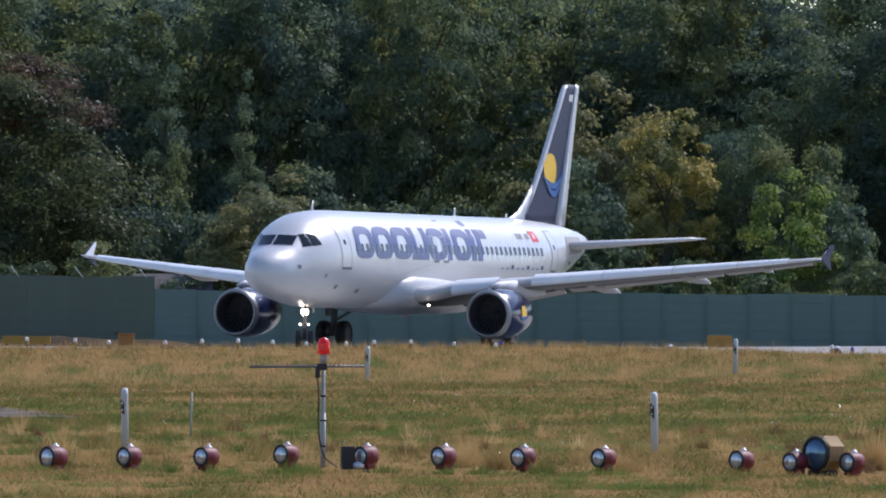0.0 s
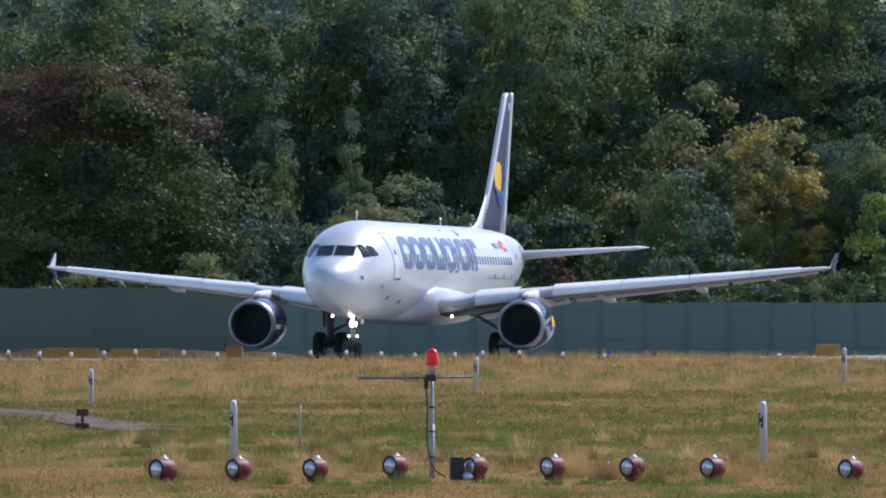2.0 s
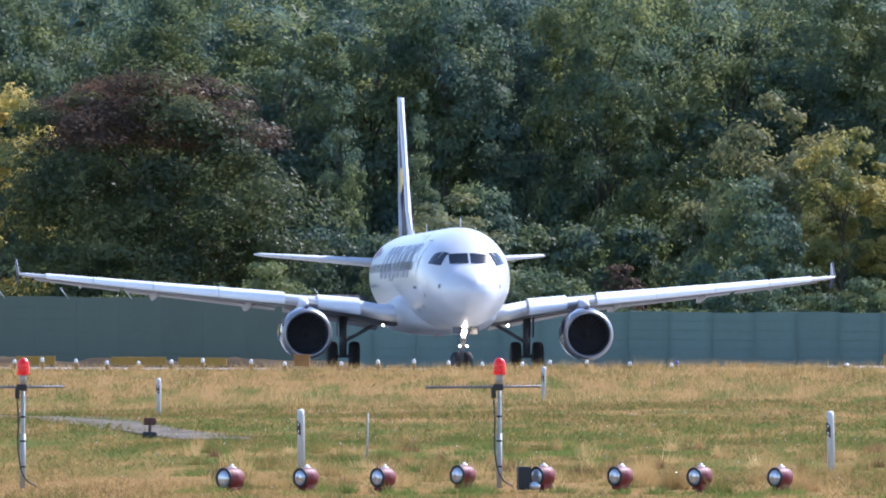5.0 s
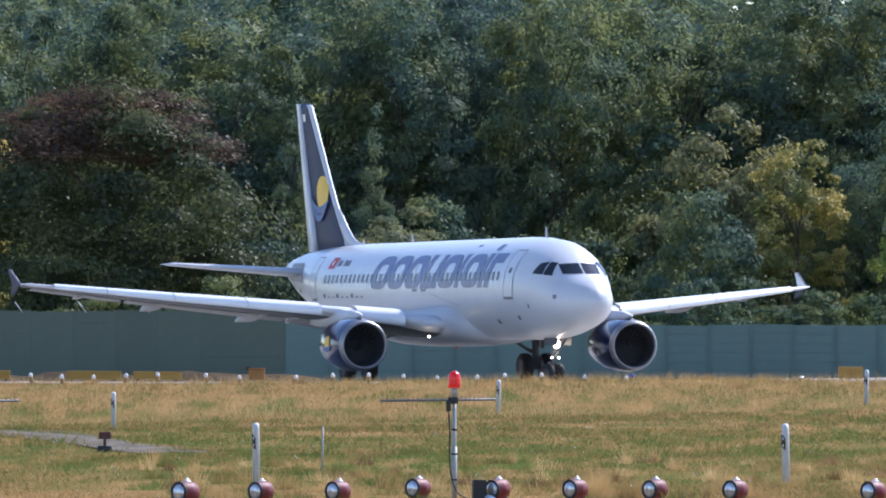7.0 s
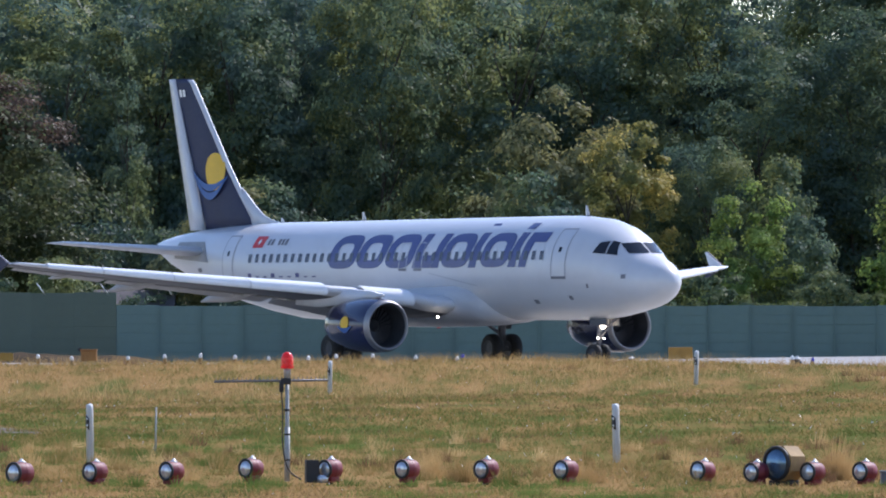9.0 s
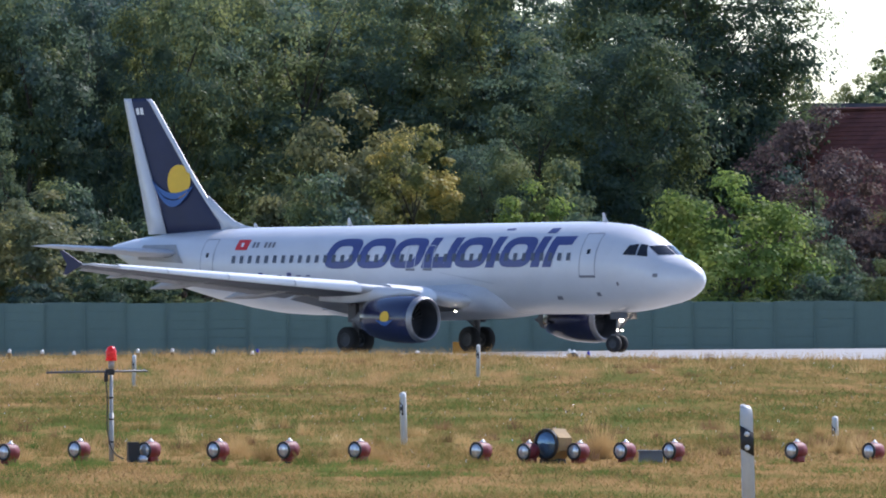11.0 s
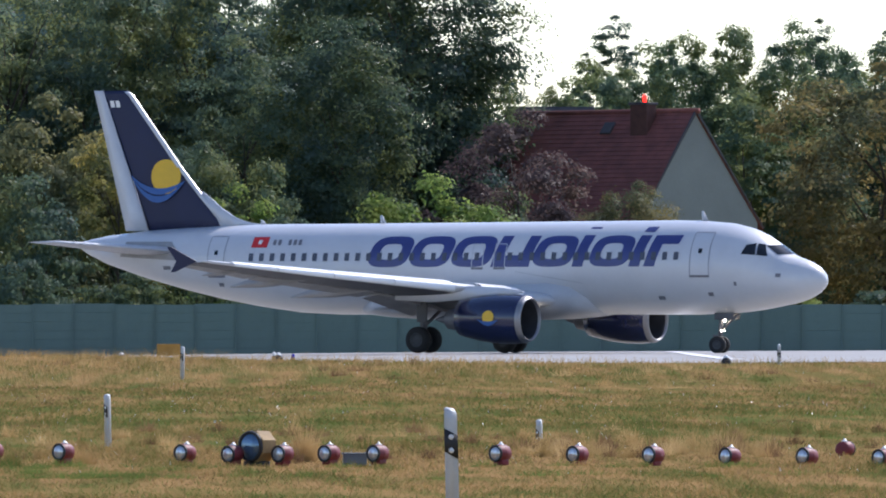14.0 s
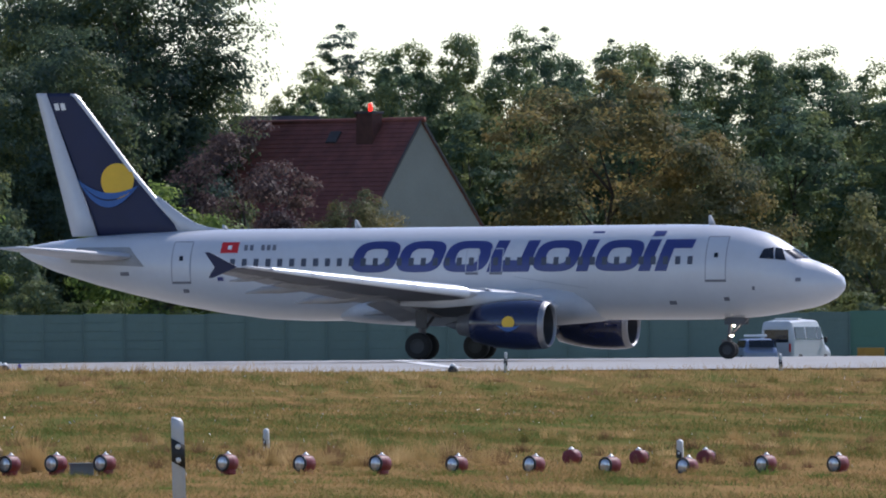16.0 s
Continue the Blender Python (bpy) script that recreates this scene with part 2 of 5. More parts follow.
STRAW = foliage("straw_grass", (0.205, 0.142, 0.052), (0.315, 0.216, 0.088), (0.45, 0.315, 0.145), patch=0.4, contrast=1.5, gloss=0.0)
TUFT = foliage("pale_straw_tuft", (0.31, 0.20, 0.085), (0.45, 0.30, 0.13), (0.57, 0.41, 0.20), patch=0.4, contrast=1.5, gloss=0.0)
RUSSET = foliage("withered_brown_grass", (0.096, 0.058, 0.032), (0.150, 0.090, 0.047), (0.236, 0.138, 0.074), patch=0.3, contrast=1.5, gloss=0.0, single=0.4)
GREENGRASS = foliage("green_grass", (0.066, 0.108, 0.026), (0.108, 0.156, 0.040), (0.178, 0.218, 0.060), patch=0.3, contrast=1.5, gloss=0.0, single=0.4)


# ---- building helpers ----
def thing(name, label, category, group="", kind="", at=None):
    ob = new(name)
    if at is not None:
        ob.matrix_basis = at
    return tagged(ob, label, category, group, kind)


def part(name, bm, mat, parent, label="", smooth=True, at=None):
    me = bpy.data.meshes.new(name)
    if smooth:
        for f in bm.faces:
            f.smooth = True
    bm.to_mesh(me)
    bm.free()
    for m in (mat if isinstance(mat, (list, tuple)) else [mat]):
        me.materials.append(m)
    return part_of(name, me, parent, label, at)


def part_of(name, me, parent, label="", at=None):
    ob = new(name, me)
    ob.parent = parent
    if at is not None:
        ob.matrix_basis = at
    if label:
        ob["label"] = label
    return ob


def loft(rings, bm=None, cap=True, close=True):
    bm = bm or bmesh.new()
    vs = [[bm.verts.new(p) for p in r] for r in rings]
    n = len(rings[0])
    for a, b in zip(vs, vs[1:]):
        for i in range(n if close else n - 1):
            j = (i + 1) % n
            bm.faces.new((a[i], a[j], b[j], b[i]))
    if cap and close:
        bm.faces.new(vs[0][::-1])
        bm.faces.new(vs[-1])
    return bm


def lathe(profile, n=24, bm=None, cap=False, turn=None):
    """Profile of (x, r) turned about the x axis."""
    rings = [[Vector((x, r * math.cos(2 * math.pi * k / n), r * math.sin(2 * math.pi * k / n))) for k in range(n)] for x, r in profile]
    if turn is not None:
        rings = [[turn @ p for p in r] for r in rings]
    return loft(rings, bm, cap)


UP = Matrix.Rotation(radians(-90), 4, "Y")     # x axis to z axis


def tube(a, b, r0, r1=None, n=10, bm=None):
    a, b = Vector(a), Vector(b)
    q = (b - a).to_track_quat("X", "Z").to_matrix().to_4x4()
    return lathe([(0, r0), ((b - a).length, r0 if r1 is None else r1)], n, bm, True, Matrix.Translation(a) @ q)


def box(sx, sy, sz, at=(0, 0, 0), bevel=0.0, bm=None, turn=None):
    """A box with its foot's middle at at."""
    b2 = bmesh.new()
    bmesh.ops.create_cube(b2, size=1, matrix=Matrix.Translation((0, 0, 0.5)))
    bmesh.ops.scale(b2, vec=(sx, sy, sz), verts=b2.verts)
    if bevel:
        bmesh.ops.bevel(b2, geom=b2.edges[:], offset=bevel, segments=2, affect="EDGES", profile=0.6)
    m = Matrix.Translation(at) @ (turn or Matrix())
    bmesh.ops.transform(b2, matrix=m, verts=b2.verts)
    if bm is None:
        return b2
    me = bpy.data.meshes.new("tmp")
    b2.to_mesh(me)
    b2.free()
    bm.from_mesh(me)
    bpy.data.meshes.remove(me)
    return bm


def quick_mesh(name, co, faces_n, mat, smooth=False):
    """A mesh of separate faces of faces_n corners each, from an array of corners."""
    me = bpy.data.meshes.new(name)
    nv = len(co)
    me.vertices.add(nv)
    me.vertices.foreach_set("co", np.ascontiguousarray(co, dtype=np.float32).ravel())
    me.loops.add(nv)
    me.loops.foreach_set("vertex_index", np.arange(nv, dtype=np.int32))
    nf = nv // faces_n
    me.polygons.add(nf)
    me.polygons.foreach_set("loop_start", np.arange(nf, dtype=np.int32) * faces_n)
    me.update(calc_edges=True)
    me.materials.append(mat)
    return me


def grid_mesh(name, xs, ys, zfun, mat):
    X, Y = np.meshgrid(xs, ys)
    Z = zfun(X, Y)
    co = np.stack([X, Y, Z], -1).reshape(-1, 3)
    nx, ny = len(xs), len(ys)
    i = (np.arange(ny - 1)[:, None] * nx + np.arange(nx - 1)[None]).ravel()
    me = bpy.data.meshes.new(name)
    me.from_pydata(co.tolist(), [], np.stack([i, i + 1, i + nx + 1, i + nx], 1).tolist())
    me.polygons.foreach_set("use_smooth", [True] * len(me.polygons))
    me.materials.append(mat)
    return me


# ---- ground ----
def smooth01(v):
    v = np.clip(v, 0, 1)
    return v * v * (3 - 2 * v)


def edge_y(x):
    return np.interp(x, [-80, 4, 10, 16, 26, 200], [372, 370, 350, 326, 317, 315])


def taxi_z(x, y):
    base = np.interp(x, [-12, -4, 2, 8, 22, 33, 45, 56], [-0.27, -0.24, -0.16, -0.12, 0.04, 0.10, 0.15, 0.22])
    return base - np.maximum(0, 400 - y) * 0.0010


def ground_z(x, y):
    left = np.interp(y, [-400, 0, 40, 69, 110, 140, 158, 175, 210, 260, 308, 328, 343, 356, 372, 470, 4000],
                     [-1.6, -1.5, -1.2, -1.0, -1.35, -1.46, -1.36, -1.24, -1.08, -0.90, -0.72, -0.15, 0.14, 0.06, -0.32, -0.34, -0.34])
    right = np.interp(y, [-400, 0, 40, 69, 110, 140, 158, 175, 210, 260, 290, 306, 316, 330, 470, 4000],
                      [-1.6, -1.5, -1.2, -1.0, -1.35, -1.46, -1.36, -1.24, -1.08, -0.86, -0.62, -0.20, -0.02, -0.02, -0.34, -0.34])
    dip = np.interp(y, [230, 260, 288, 312, 343, 360, 371], [0, -0.12, -0.38, -0.36, -0.24, -0.16, 0]) * np.interp(x, [-14, -6, 4, 8], [1.0, 0.72, 0.12, 0])
    left = left + dip
    s = smooth01((x - 3) / 13)
    z = left * (1 - s) + right * s
    inside = smooth01((y - edge_y(x)) / 2.0) * (1 - smooth01((y - 450) / 15))
    return z * (1 - inside) + (taxi_z(x, y) - 0.06) * inside


def ground_bumpy(x, y):
    damp = 1 - smooth01((y - edge_y(x) + 4) / 3) * (1 - smooth01((y - 455) / 5))
    return ground_z(x, y) + damp * (0.014 * np.sin(x * 0.83 + 2.1 * np.sin(y * 0.083 + 0.4)) * np.sin(y * 0.061 + 1.7 * np.sin(x * 0.21)) + 0.012 * np.sin(x * 1.9 + 1.5 * np.sin(y * 0.19)))


gx = np.concatenate([np.linspace(-1500, -70, 12), np.arange(-60, 111, 1.25), np.linspace(120, 1500, 12)])
gy = np.concatenate([np.linspace(-400, 50, 10), np.arange(60, 480, 1.0), np.geomspace(485, 4000, 22)])
ground = tagged(new("ground", grid_mesh("ground", gx, gy, ground_bumpy, SOIL)), "dry airfield meadow ground with a low bank", "ground", kind="structure")

tx = np.concatenate([np.linspace(-300, -70, 6), np.arange(-60, 111, 2.0), np.linspace(120, 400, 8)])
tv = np.linspace(0, 1, 40)
TX, TV = np.meshgrid(tx, tv)
TY = edge_y(TX) + 0.6 + TV * (452 - edge_y(TX) - 0.6)
TZ = taxi_z(TX, TY)
me = bpy.data.meshes.new("taxiway")
nx = len(tx)
ii = (np.arange(39)[:, None] * nx + np.arange(nx - 1)[None]).ravel()
me.from_pydata(np.stack([TX, TY, TZ], -1).reshape(-1, 3).tolist(), [], np.stack([ii, ii + 1, ii + nx + 1, ii + nx], 1).tolist())
me.materials.append(CONCRETE)
taxiway = tagged(new("taxiway", me), "sunlit pale concrete taxiway behind the meadow bank", "taxiway", kind="structure")

# painted lead-in line that crosses the taxiway
bm = bmesh.new()
prev = None
for k in range(29):
    y = 338 + 3.6 * k
    x = 29.4 + 5.4 * (k / 28) ** 1.15
    row = [bm.verts.new((x + d, y, float(taxi_z(np.array(x + d), np.array(y))) + 0.02)) for d in (-0.35, 0.35)]
    if prev:
        bm.faces.new((prev[0], prev[1], row[1], row[0]))
    prev = row
line_me = bpy.data.meshes.new("taxiway_line")
bm.to_mesh(line_me)
bm.free()
line_me.materials.append(LINEW)
tagged(new("taxiway_line", line_me), "worn white painted line on the concrete taxiway", "line", kind="structure")


def gz(x, y):
    return float(ground_z(np.array(float(x)), np.array(float(y))))


# gravel track that crosses the meadow
bm = bmesh.new()
rows_ = []
for xa, ya, xb, yb in ((-22.0, 310, -20.5, 300), (-18.4, 285, -17.6, 274), (-16.2, 272.5, -15.4, 259), (-14.7, 267.5, -13.1, 240), (-13.0, 257, -11.2, 224), (-11.0, 239.7, -9.7, 213), (-9.5, 226, -8.9, 209), (-8.5, 216, -8.3, 210), (-7.6, 211.5, -7.5, 210.2)):
    xa, ya, xb, yb = xa + random.uniform(-0.15, 0.15), ya + random.uniform(-2, 2), xb + random.uniform(-0.1, 0.1), yb + random.uniform(-1.0, 1.0)
    rows_.append([bm.verts.new((xa + (xb - xa) * k, ya + (yb - ya) * k, gz(xa + (xb - xa) * k, ya + (yb - ya) * k) + 0.022)) for k in (0, 0.25, 0.5, 0.75, 1)])
for a, b in zip(rows_, rows_[1:]):
    for i in range(4):
        bm.faces.new((a[i], a[i + 1], b[i + 1], b[i]))
ob = part("gravel_track", bm, GRAVEL, None)
tagged(ob, "grey gravel track crossing the dry meadow", "track", kind="structure")

# ---- the airliner: x forward from the nose, y to its left, z up from the ground ----
F_X = [0, 0.12, 0.4, 0.8, 1.2, 1.6, 2.0, 2.5, 3.0, 3.6, 4.5, 6.0, 7.5, 24.0, 26.0, 28.0, 30.0, 32.0, 34.0, 36.0, 37.0, 37.57]
F_TOP = [3.16, 3.47, 3.74, 3.95, 4.10, 4.24, 4.49, 4.84, 5.14, 5.39, 5.60, 5.72, 5.74, 5.67, 5.67, 5.66, 5.61, 5.53, 5.41, 5.19, 5.02, 4.90]
F_BOT = [3.10, 2.84, 2.58, 2.37, 2.23, 2.13, 2.07, 1.97, 1.89, 1.81, 1.73, 1.68, 1.68, 1.68, 1.77, 2.02, 2.36, 2.79, 3.29, 3.90, 4.32, 4.64]
F_W = [0.03, 0.33, 0.59, 0.84, 1.02, 1.16, 1.28, 1.44, 1.58, 1.71, 1.86, 1.96, 1.975, 1.975, 1.97, 1.90, 1.74, 1.48, 1.14, 0.70, 0.42, 0.14]


def hull(X):
    t, b, w = (float(np.interp(X, F_X, v)) for v in (F_TOP, F_BOT, F_W))
    return (t + b) / 2, (t - b) / 2, w


def on_hull(X, z, side, off=0.012):
    """The point of the hull's skin at X metres behind the nose and height z; side is 1 on the left and -1 on the right."""
    c, h, w = hull(X)
    s = max(-0.999, min(0.999, (z - c) / h))
    k = math.sqrt(1 - s * s)
    return Vector((-X, side * (w * k + off * k), c + (h + off) * s))


def skin(corners, side, nu=6, nv=6, off=0.012, bm=None):
    """A painted patch on the hull: four corners (X, z), laid on the skin."""
    bm = bm or bmesh.new()
    (a, b, c, d) = [Vector(p) for p in corners]
    g = []
    for j in range(nv + 1):
        v = j / nv
        row = []
        for i in range(nu + 1):
            u = i / nu
            p = (a.lerp(b, u)).lerp(d.lerp(c, u), v)
            row.append(bm.verts.new(on_hull(p.x, p.y, side, off)))
        g.append(row)
    for j in range(nv):
        for i in range(nu):
            f = (g[j][i], g[j][i + 1], g[j + 1][i + 1], g[j + 1][i])
            bm.faces.new(f if side < 0 else f[::-1])
    return bm


airliner = thing("airliner", "white twin-engine jet airliner with navy tail taxiing", "airplane")
xs = sorted(set(F_X) | {10.0, 13.0, 16.0, 19.0, 22.0, 25.0, 27.0, 29.0, 31.0, 33.0, 35.0})
rings = []
for X in xs:
    c, h, w = hull(X)
    rings.append([Vector((-X, w * math.cos(a), c + h * math.sin(a))) for a in [2 * math.pi * k / 48 for k in range(48)]])
part("fuselage", loft(rings), WHITE, airliner)

# belly fairing
rings = []
for X, w, t, b in [(10.4, 0.3, 2.2, 1.75), (10.9, 1.5, 2.9, 1.62), (11.6, 1.98, 3.25, 1.55), (12.6, 2.12, 3.4, 1.48), (15, 2.16, 3.3, 1.42), (18, 2.16, 3.1, 1.42), (20, 2.08, 2.9, 1.48), (21.4, 1.8, 2.6, 1.58), (22.4, 1.0, 2.2, 1.68)]:
    rings.append([Vector((-X, w * math.copysign(abs(math.cos(a)) ** 0.75, math.cos(a)), (t + b) / 2 + (t - b) / 2 * math.copysign(abs(math.sin(a)) ** 0.8, math.sin(a)))) for a in [2 * math.pi * k / 32 for k in range(32)]])
part("belly_fairing", loft(rings), BELLY, airliner, "pale grey wing-root fairing")


def foil(le, te, y, z, thick, twist=0.0, n=9):
    """An aerofoil ring from leading to trailing edge and back."""
    up, lo = [], []
    ch = te - le
    for i in range(n + 1):
        u = 0.5 - 0.5 * math.cos(math.pi * i / n)
        th = thick * ch * (2.969 * math.sqrt(u) - 1.26 * u - 3.516 * u * u + 2.843 * u ** 3 - 1.015 * u ** 4) * 0.5
        dz = z - twist * (u - 0.4) * ch
        up.append(Vector((-(le + u * ch), y, dz + th * 1.15)))
        lo.append(Vector((-(le + u * ch), y, dz - th * 0.85)))
    return up + lo[-2:0:-1]


WING = [(1.6, 11.8, 18.9, 2.10, 0.125), (2.6, 12.6, 18.95, 2.20, 0.12), (3.4, 13.05, 19.0, 2.39, 0.12), (6.4, 14.75, 19.2, 2.78, 0.11), (11.5, 17.6, 20.85, 3.28, 0.10), (16.7, 20.5, 22.15, 3.84, 0.095), (16.98, 20.8, 22.2, 3.88, 0.05)]


def wing_at(y):
    return [float(np.interp(y, [w[0] for w in WING], [w[k] for w in WING])) for k in (1, 2, 3)]


for s in (1, -1):
    rings = [foil(le, te, s * y, z, th, 0.05) for y, le, te, z, th in WING]
    bmw = loft(rings if s > 0 else [r[::-1] for r in rings])
    bmesh.ops.recalc_face_normals(bmw, faces=bmw.faces)
    # downward faces behind the nose take the darker grey, as painted-in shade
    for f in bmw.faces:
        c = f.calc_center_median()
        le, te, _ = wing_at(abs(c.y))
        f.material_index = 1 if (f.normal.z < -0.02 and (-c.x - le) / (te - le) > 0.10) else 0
    wing = part("wing", bmw, [WINGLIGHT, WINGSHADE], airliner, "pale grey swept wing, bright leading edge, underside darkened for shade")
    # slats along the leading edge, whitened to stand in for sun glare
    for y0, y1 in ((3.45, 5.1), (6.4, 9.0), (9.03, 11.6), (11.63, 14.0), (14.03, 15.9)):
        bmx = bmesh.new()
        ring = []
        for y in (y0, y1):
            le, te, z = wing_at(y)
            ch, th = te - le, 0.12
            pr = [(0.20, 0.062), (0.10, 0.058), (0.04, 0.045), (0.0, 0.026), (-0.018, 0.006), (-0.025, -0.014), (-0.020, -0.030), (-0.004, -0.041)]
            ring.append([Vector((-(le + u * ch), s * y, z + 0.02 * ch + w * ch * 1.12)) for u, w in pr])
        loft(ring if s > 0 else ring[::-1], bmx, cap=False, close=False)
        part("slat", bmx, SLATM, wing, "leading-edge slat, near-white for sun glare")
    # flaps and aileron
    for y0, y1, nm in ((2.3, 6.2, "flap"), (6.5, 12.6, "flap"), (12.8, 16.3, "aileron")):
        ring = []
        for y in (y0, y1):
            le, te, z = wing_at(y)
            ch = te - le
            ring.append([Vector((-(te - 0.24 * ch), s * y, z - 0.012 * ch)), Vector((-(te - 0.1 * ch), s * y, z - 0.013 * ch)), Vector((-(te + 0.22), s * y, z - 0.085 * ch)), Vector((-(te - 0.12 * ch), s * y, z - 0.052 * ch)), Vector((-(te - 0.24 * ch), s * y, z - 0.06 * ch))])
        part(nm, loft(ring), FAIRING, wing, smooth=False)
    for y, ln, r in ((3.0, 2.6, 0.22), (7.6, 3.8, 0.30), (11.4, 3.2, 0.26), (14.4, 1.6, 0.14)):
        le, te, z = wing_at(y)
        ring = []
        for q, hw, zt, zb in ((0.50, 0.06, 0.0, -0.1), (0.28, 0.7, 0.15, -0.6), (0.0, 1.0, 0.2, -1.15), (-0.22, 1.0, 0.1, -1.35), (-0.46, 0.62, -0.2, -1.35), (-0.72, 0.06, -1.15, -1.35)):
            X = -te + 0.2 + q * ln
            ring.append([Vector((X, s * y - hw * r * 0.62, z - 0.1 + zt * r)), Vector((X, s * y + hw * r * 0.62, z - 0.1 + zt * r)), Vector((X, s * y + hw * r * 0.7, z - 0.1 + (zt * 0.4 + zb * 0.6) * r)),
                         Vector((X, s * y, z - 0.1 + zb * r)), Vector((X, s * y - hw * r * 0.7, z - 0.1 + (zt * 0.4 + zb * 0.6) * r))])
        part("flap_fairing", loft(ring), FAIRING, wing, "pointed grey flap track fairing")
    # wingtip fence, upper and lower blade
    w0 = Matrix.Translation((0, s * 17.0, 3.9))
    for nm, pts in (("upper", [(-21.2, 0.0), (-22.2, 0.0), (-22.62, 0.62), (-22.42, 0.62)]), ("lower", [(-21.2, 0.0), (-22.2, 0.0), (-22.5, -0.45), (-22.32, -0.45)])):
        ring = [[w0 @ Vector((x, s * (e + 0.10 * z), z)) for x, z in pts] for e in (-0.035, 0.035)]
        part("wingtip_fence", loft(ring), [NAVY], wing, "navy outer face of the wingtip fence", smooth=False)
    ring = [[w0 @ Vector((x, s * (e + 0.10 * z), z)) for x, z in [(-21.25, 0.02), (-22.15, 0.02), (-22.58, 0.6), (-22.42, 0.6)]] for e in (-0.06, -0.04)]
    part("fence_inner_face", loft(ring), WHITE, wing, "white inner face", smooth=False)
    part("wing_light", lathe([(0, 0.01), (0.04, 0.045), (0.07, 0.05), (0.08, 0.0)], 12, turn=Matrix.Translation((-12.75, s * 2.55, 1.82))), GLOW, wing, "lit landing light at the wing root")

    # horizontal stabiliser
    st = [(0.55, 31.3, 35.3, 4.42, 0.11), (6.0, 34.7, 36.4, 4.84, 0.09), (6.22, 35.0, 36.45, 4.86, 0.05)]
    rings = [foil(le, te, s * y, z, th) for y, le, te, z, th in st]
    stab = part("horizontal_stabiliser", loft(rings if s > 0 else [r[::-1] for r in rings]), WINGLIGHT, airliner, "grey tailplane half")
    part("tailplane_gap_plate", skin([(31.2, 4.05), (34.9, 4.25), (34.6, 4.9), (32.0, 4.9)], s, off=0.02), FAIRING, airliner, "pale grey plate round the tailplane root")

    # engine
    E0 = Matrix.Translation((-11.35, s * 5.72, 1.46)) @ Matrix.Diagonal((0.95, 0.9, 0.9, 1))
    eng = part("engine", lathe([(0.0, 0.98), (-0.03, 1.04), (-0.25, 1.13), (-0.8, 1.19), (-1.6, 1.19), (-2.4, 1.12), (-3.1, 0.98), (-3.5, 0.88), (-3.5, 0.8), (-2.9, 0.75)], 36,
                               turn=E0 @ Matrix.Rotation(radians(1.5), 4, "Y")), ENGNAVY, airliner, "navy engine nacelle")
    part("inlet_lip", lathe([(-0.22, 1.135), (-0.1, 1.10), (0.0, 1.045), (0.035, 1.0), (0.0, 0.955), (-0.12, 0.93)], 36, turn=E0 @ Matrix.Rotation(radians(1.5), 4, "Y")), METAL, eng, "polished metal inlet lip")
    part("inlet_duct", lathe([(-0.1, 0.93), (-0.5, 0.90), (-1.1, 0.88)], 36, turn=E0), DARKIN, eng, "dark inlet duct")
    part("spinner", lathe([(-0.75, 0.01), (-0.85, 0.1), (-1.05, 0.25), (-1.1, 0.27)], 18, turn=E0), FANM, eng)
    blade_bm = bmesh.new()
    lathe([(-1.12, 0.88), (-1.12, 0.02)], 36, blade_bm, turn=E0)
    part("fan_disc", blade_bm, BLACK, eng)
    for k in range(24):
        a = 2 * math.pi * k / 24
        R = E0 @ Matrix.Rotation(a, 4, "X")
        bmx = bmesh.new()
        bmx.faces.new([bmx.verts.new(R @ Vector(p)) for p in ((-0.98, -0.03, 0.26), (-1.09, 0.05, 0.26), (-1.1, 0.13, 0.86), (-0.98, -0.07, 0.86))])
        part("fan_blade", bmx, FANM, eng)
    part("core_nozzle", lathe([(-2.6, 0.72), (-3.4, 0.62), (-4.2, 0.46), (-4.25, 0.40), (-3.6, 0.38)], 24, turn=E0), STEEL, eng, "bare metal exhaust nozzle")
    part("exhaust_plug", lathe([(-3.8, 0.3), (-4.5, 0.18), (-4.9, 0.02)], 16, turn=E0), STEEL, eng)
    for side in (s,):
        bmx = bmesh.new()
        c0 = E0 @ Matrix.Translation((-1.55, 0, 0))
        for rr, da, mm, nm in ((0.36, 0.12, SUNYEL, "sun_emblem"),):
            pts = [(0.30 * math.cos(q), 0.12 + 0.30 * math.sin(q)) for q in [2 * math.pi * k / 20 for k in range(20)]]
            vs = [bmx.verts.new(c0 @ Vector((u, side * math.sqrt(1.222 ** 2 - v * v), v))) for u, v in pts]
            bmx.faces.new(vs)
            part(nm, bmx, mm, eng, "yellow disc emblem")
        bmx = bmesh.new()
        top = [(-0.55 + 0.1 * k, 0.0 - 0.10 * math.sin(math.pi * (k / 11))) for k in range(12)]
        va = [bmx.verts.new(c0 @ Vector((u, side * math.sqrt(1.226 ** 2 - v * v), v))) for u, v in top]
        vb = [bmx.verts.new(c0 @ Vector((u, side * math.sqrt(1.226 ** 2 - (v - 0.2 * math.sin(math.pi * k / 11)) ** 2), v - 0.2 * math.sin(math.pi * k / 11) - 0.005))) for k, (u, v) in enumerate(top)]
        for k in range(11):
            bmx.faces.new((va[k], va[k + 1], vb[k + 1], vb[k]))
        part("wave_emblem", bmx, WAVE, eng, "blue wave emblem")
    ring = []
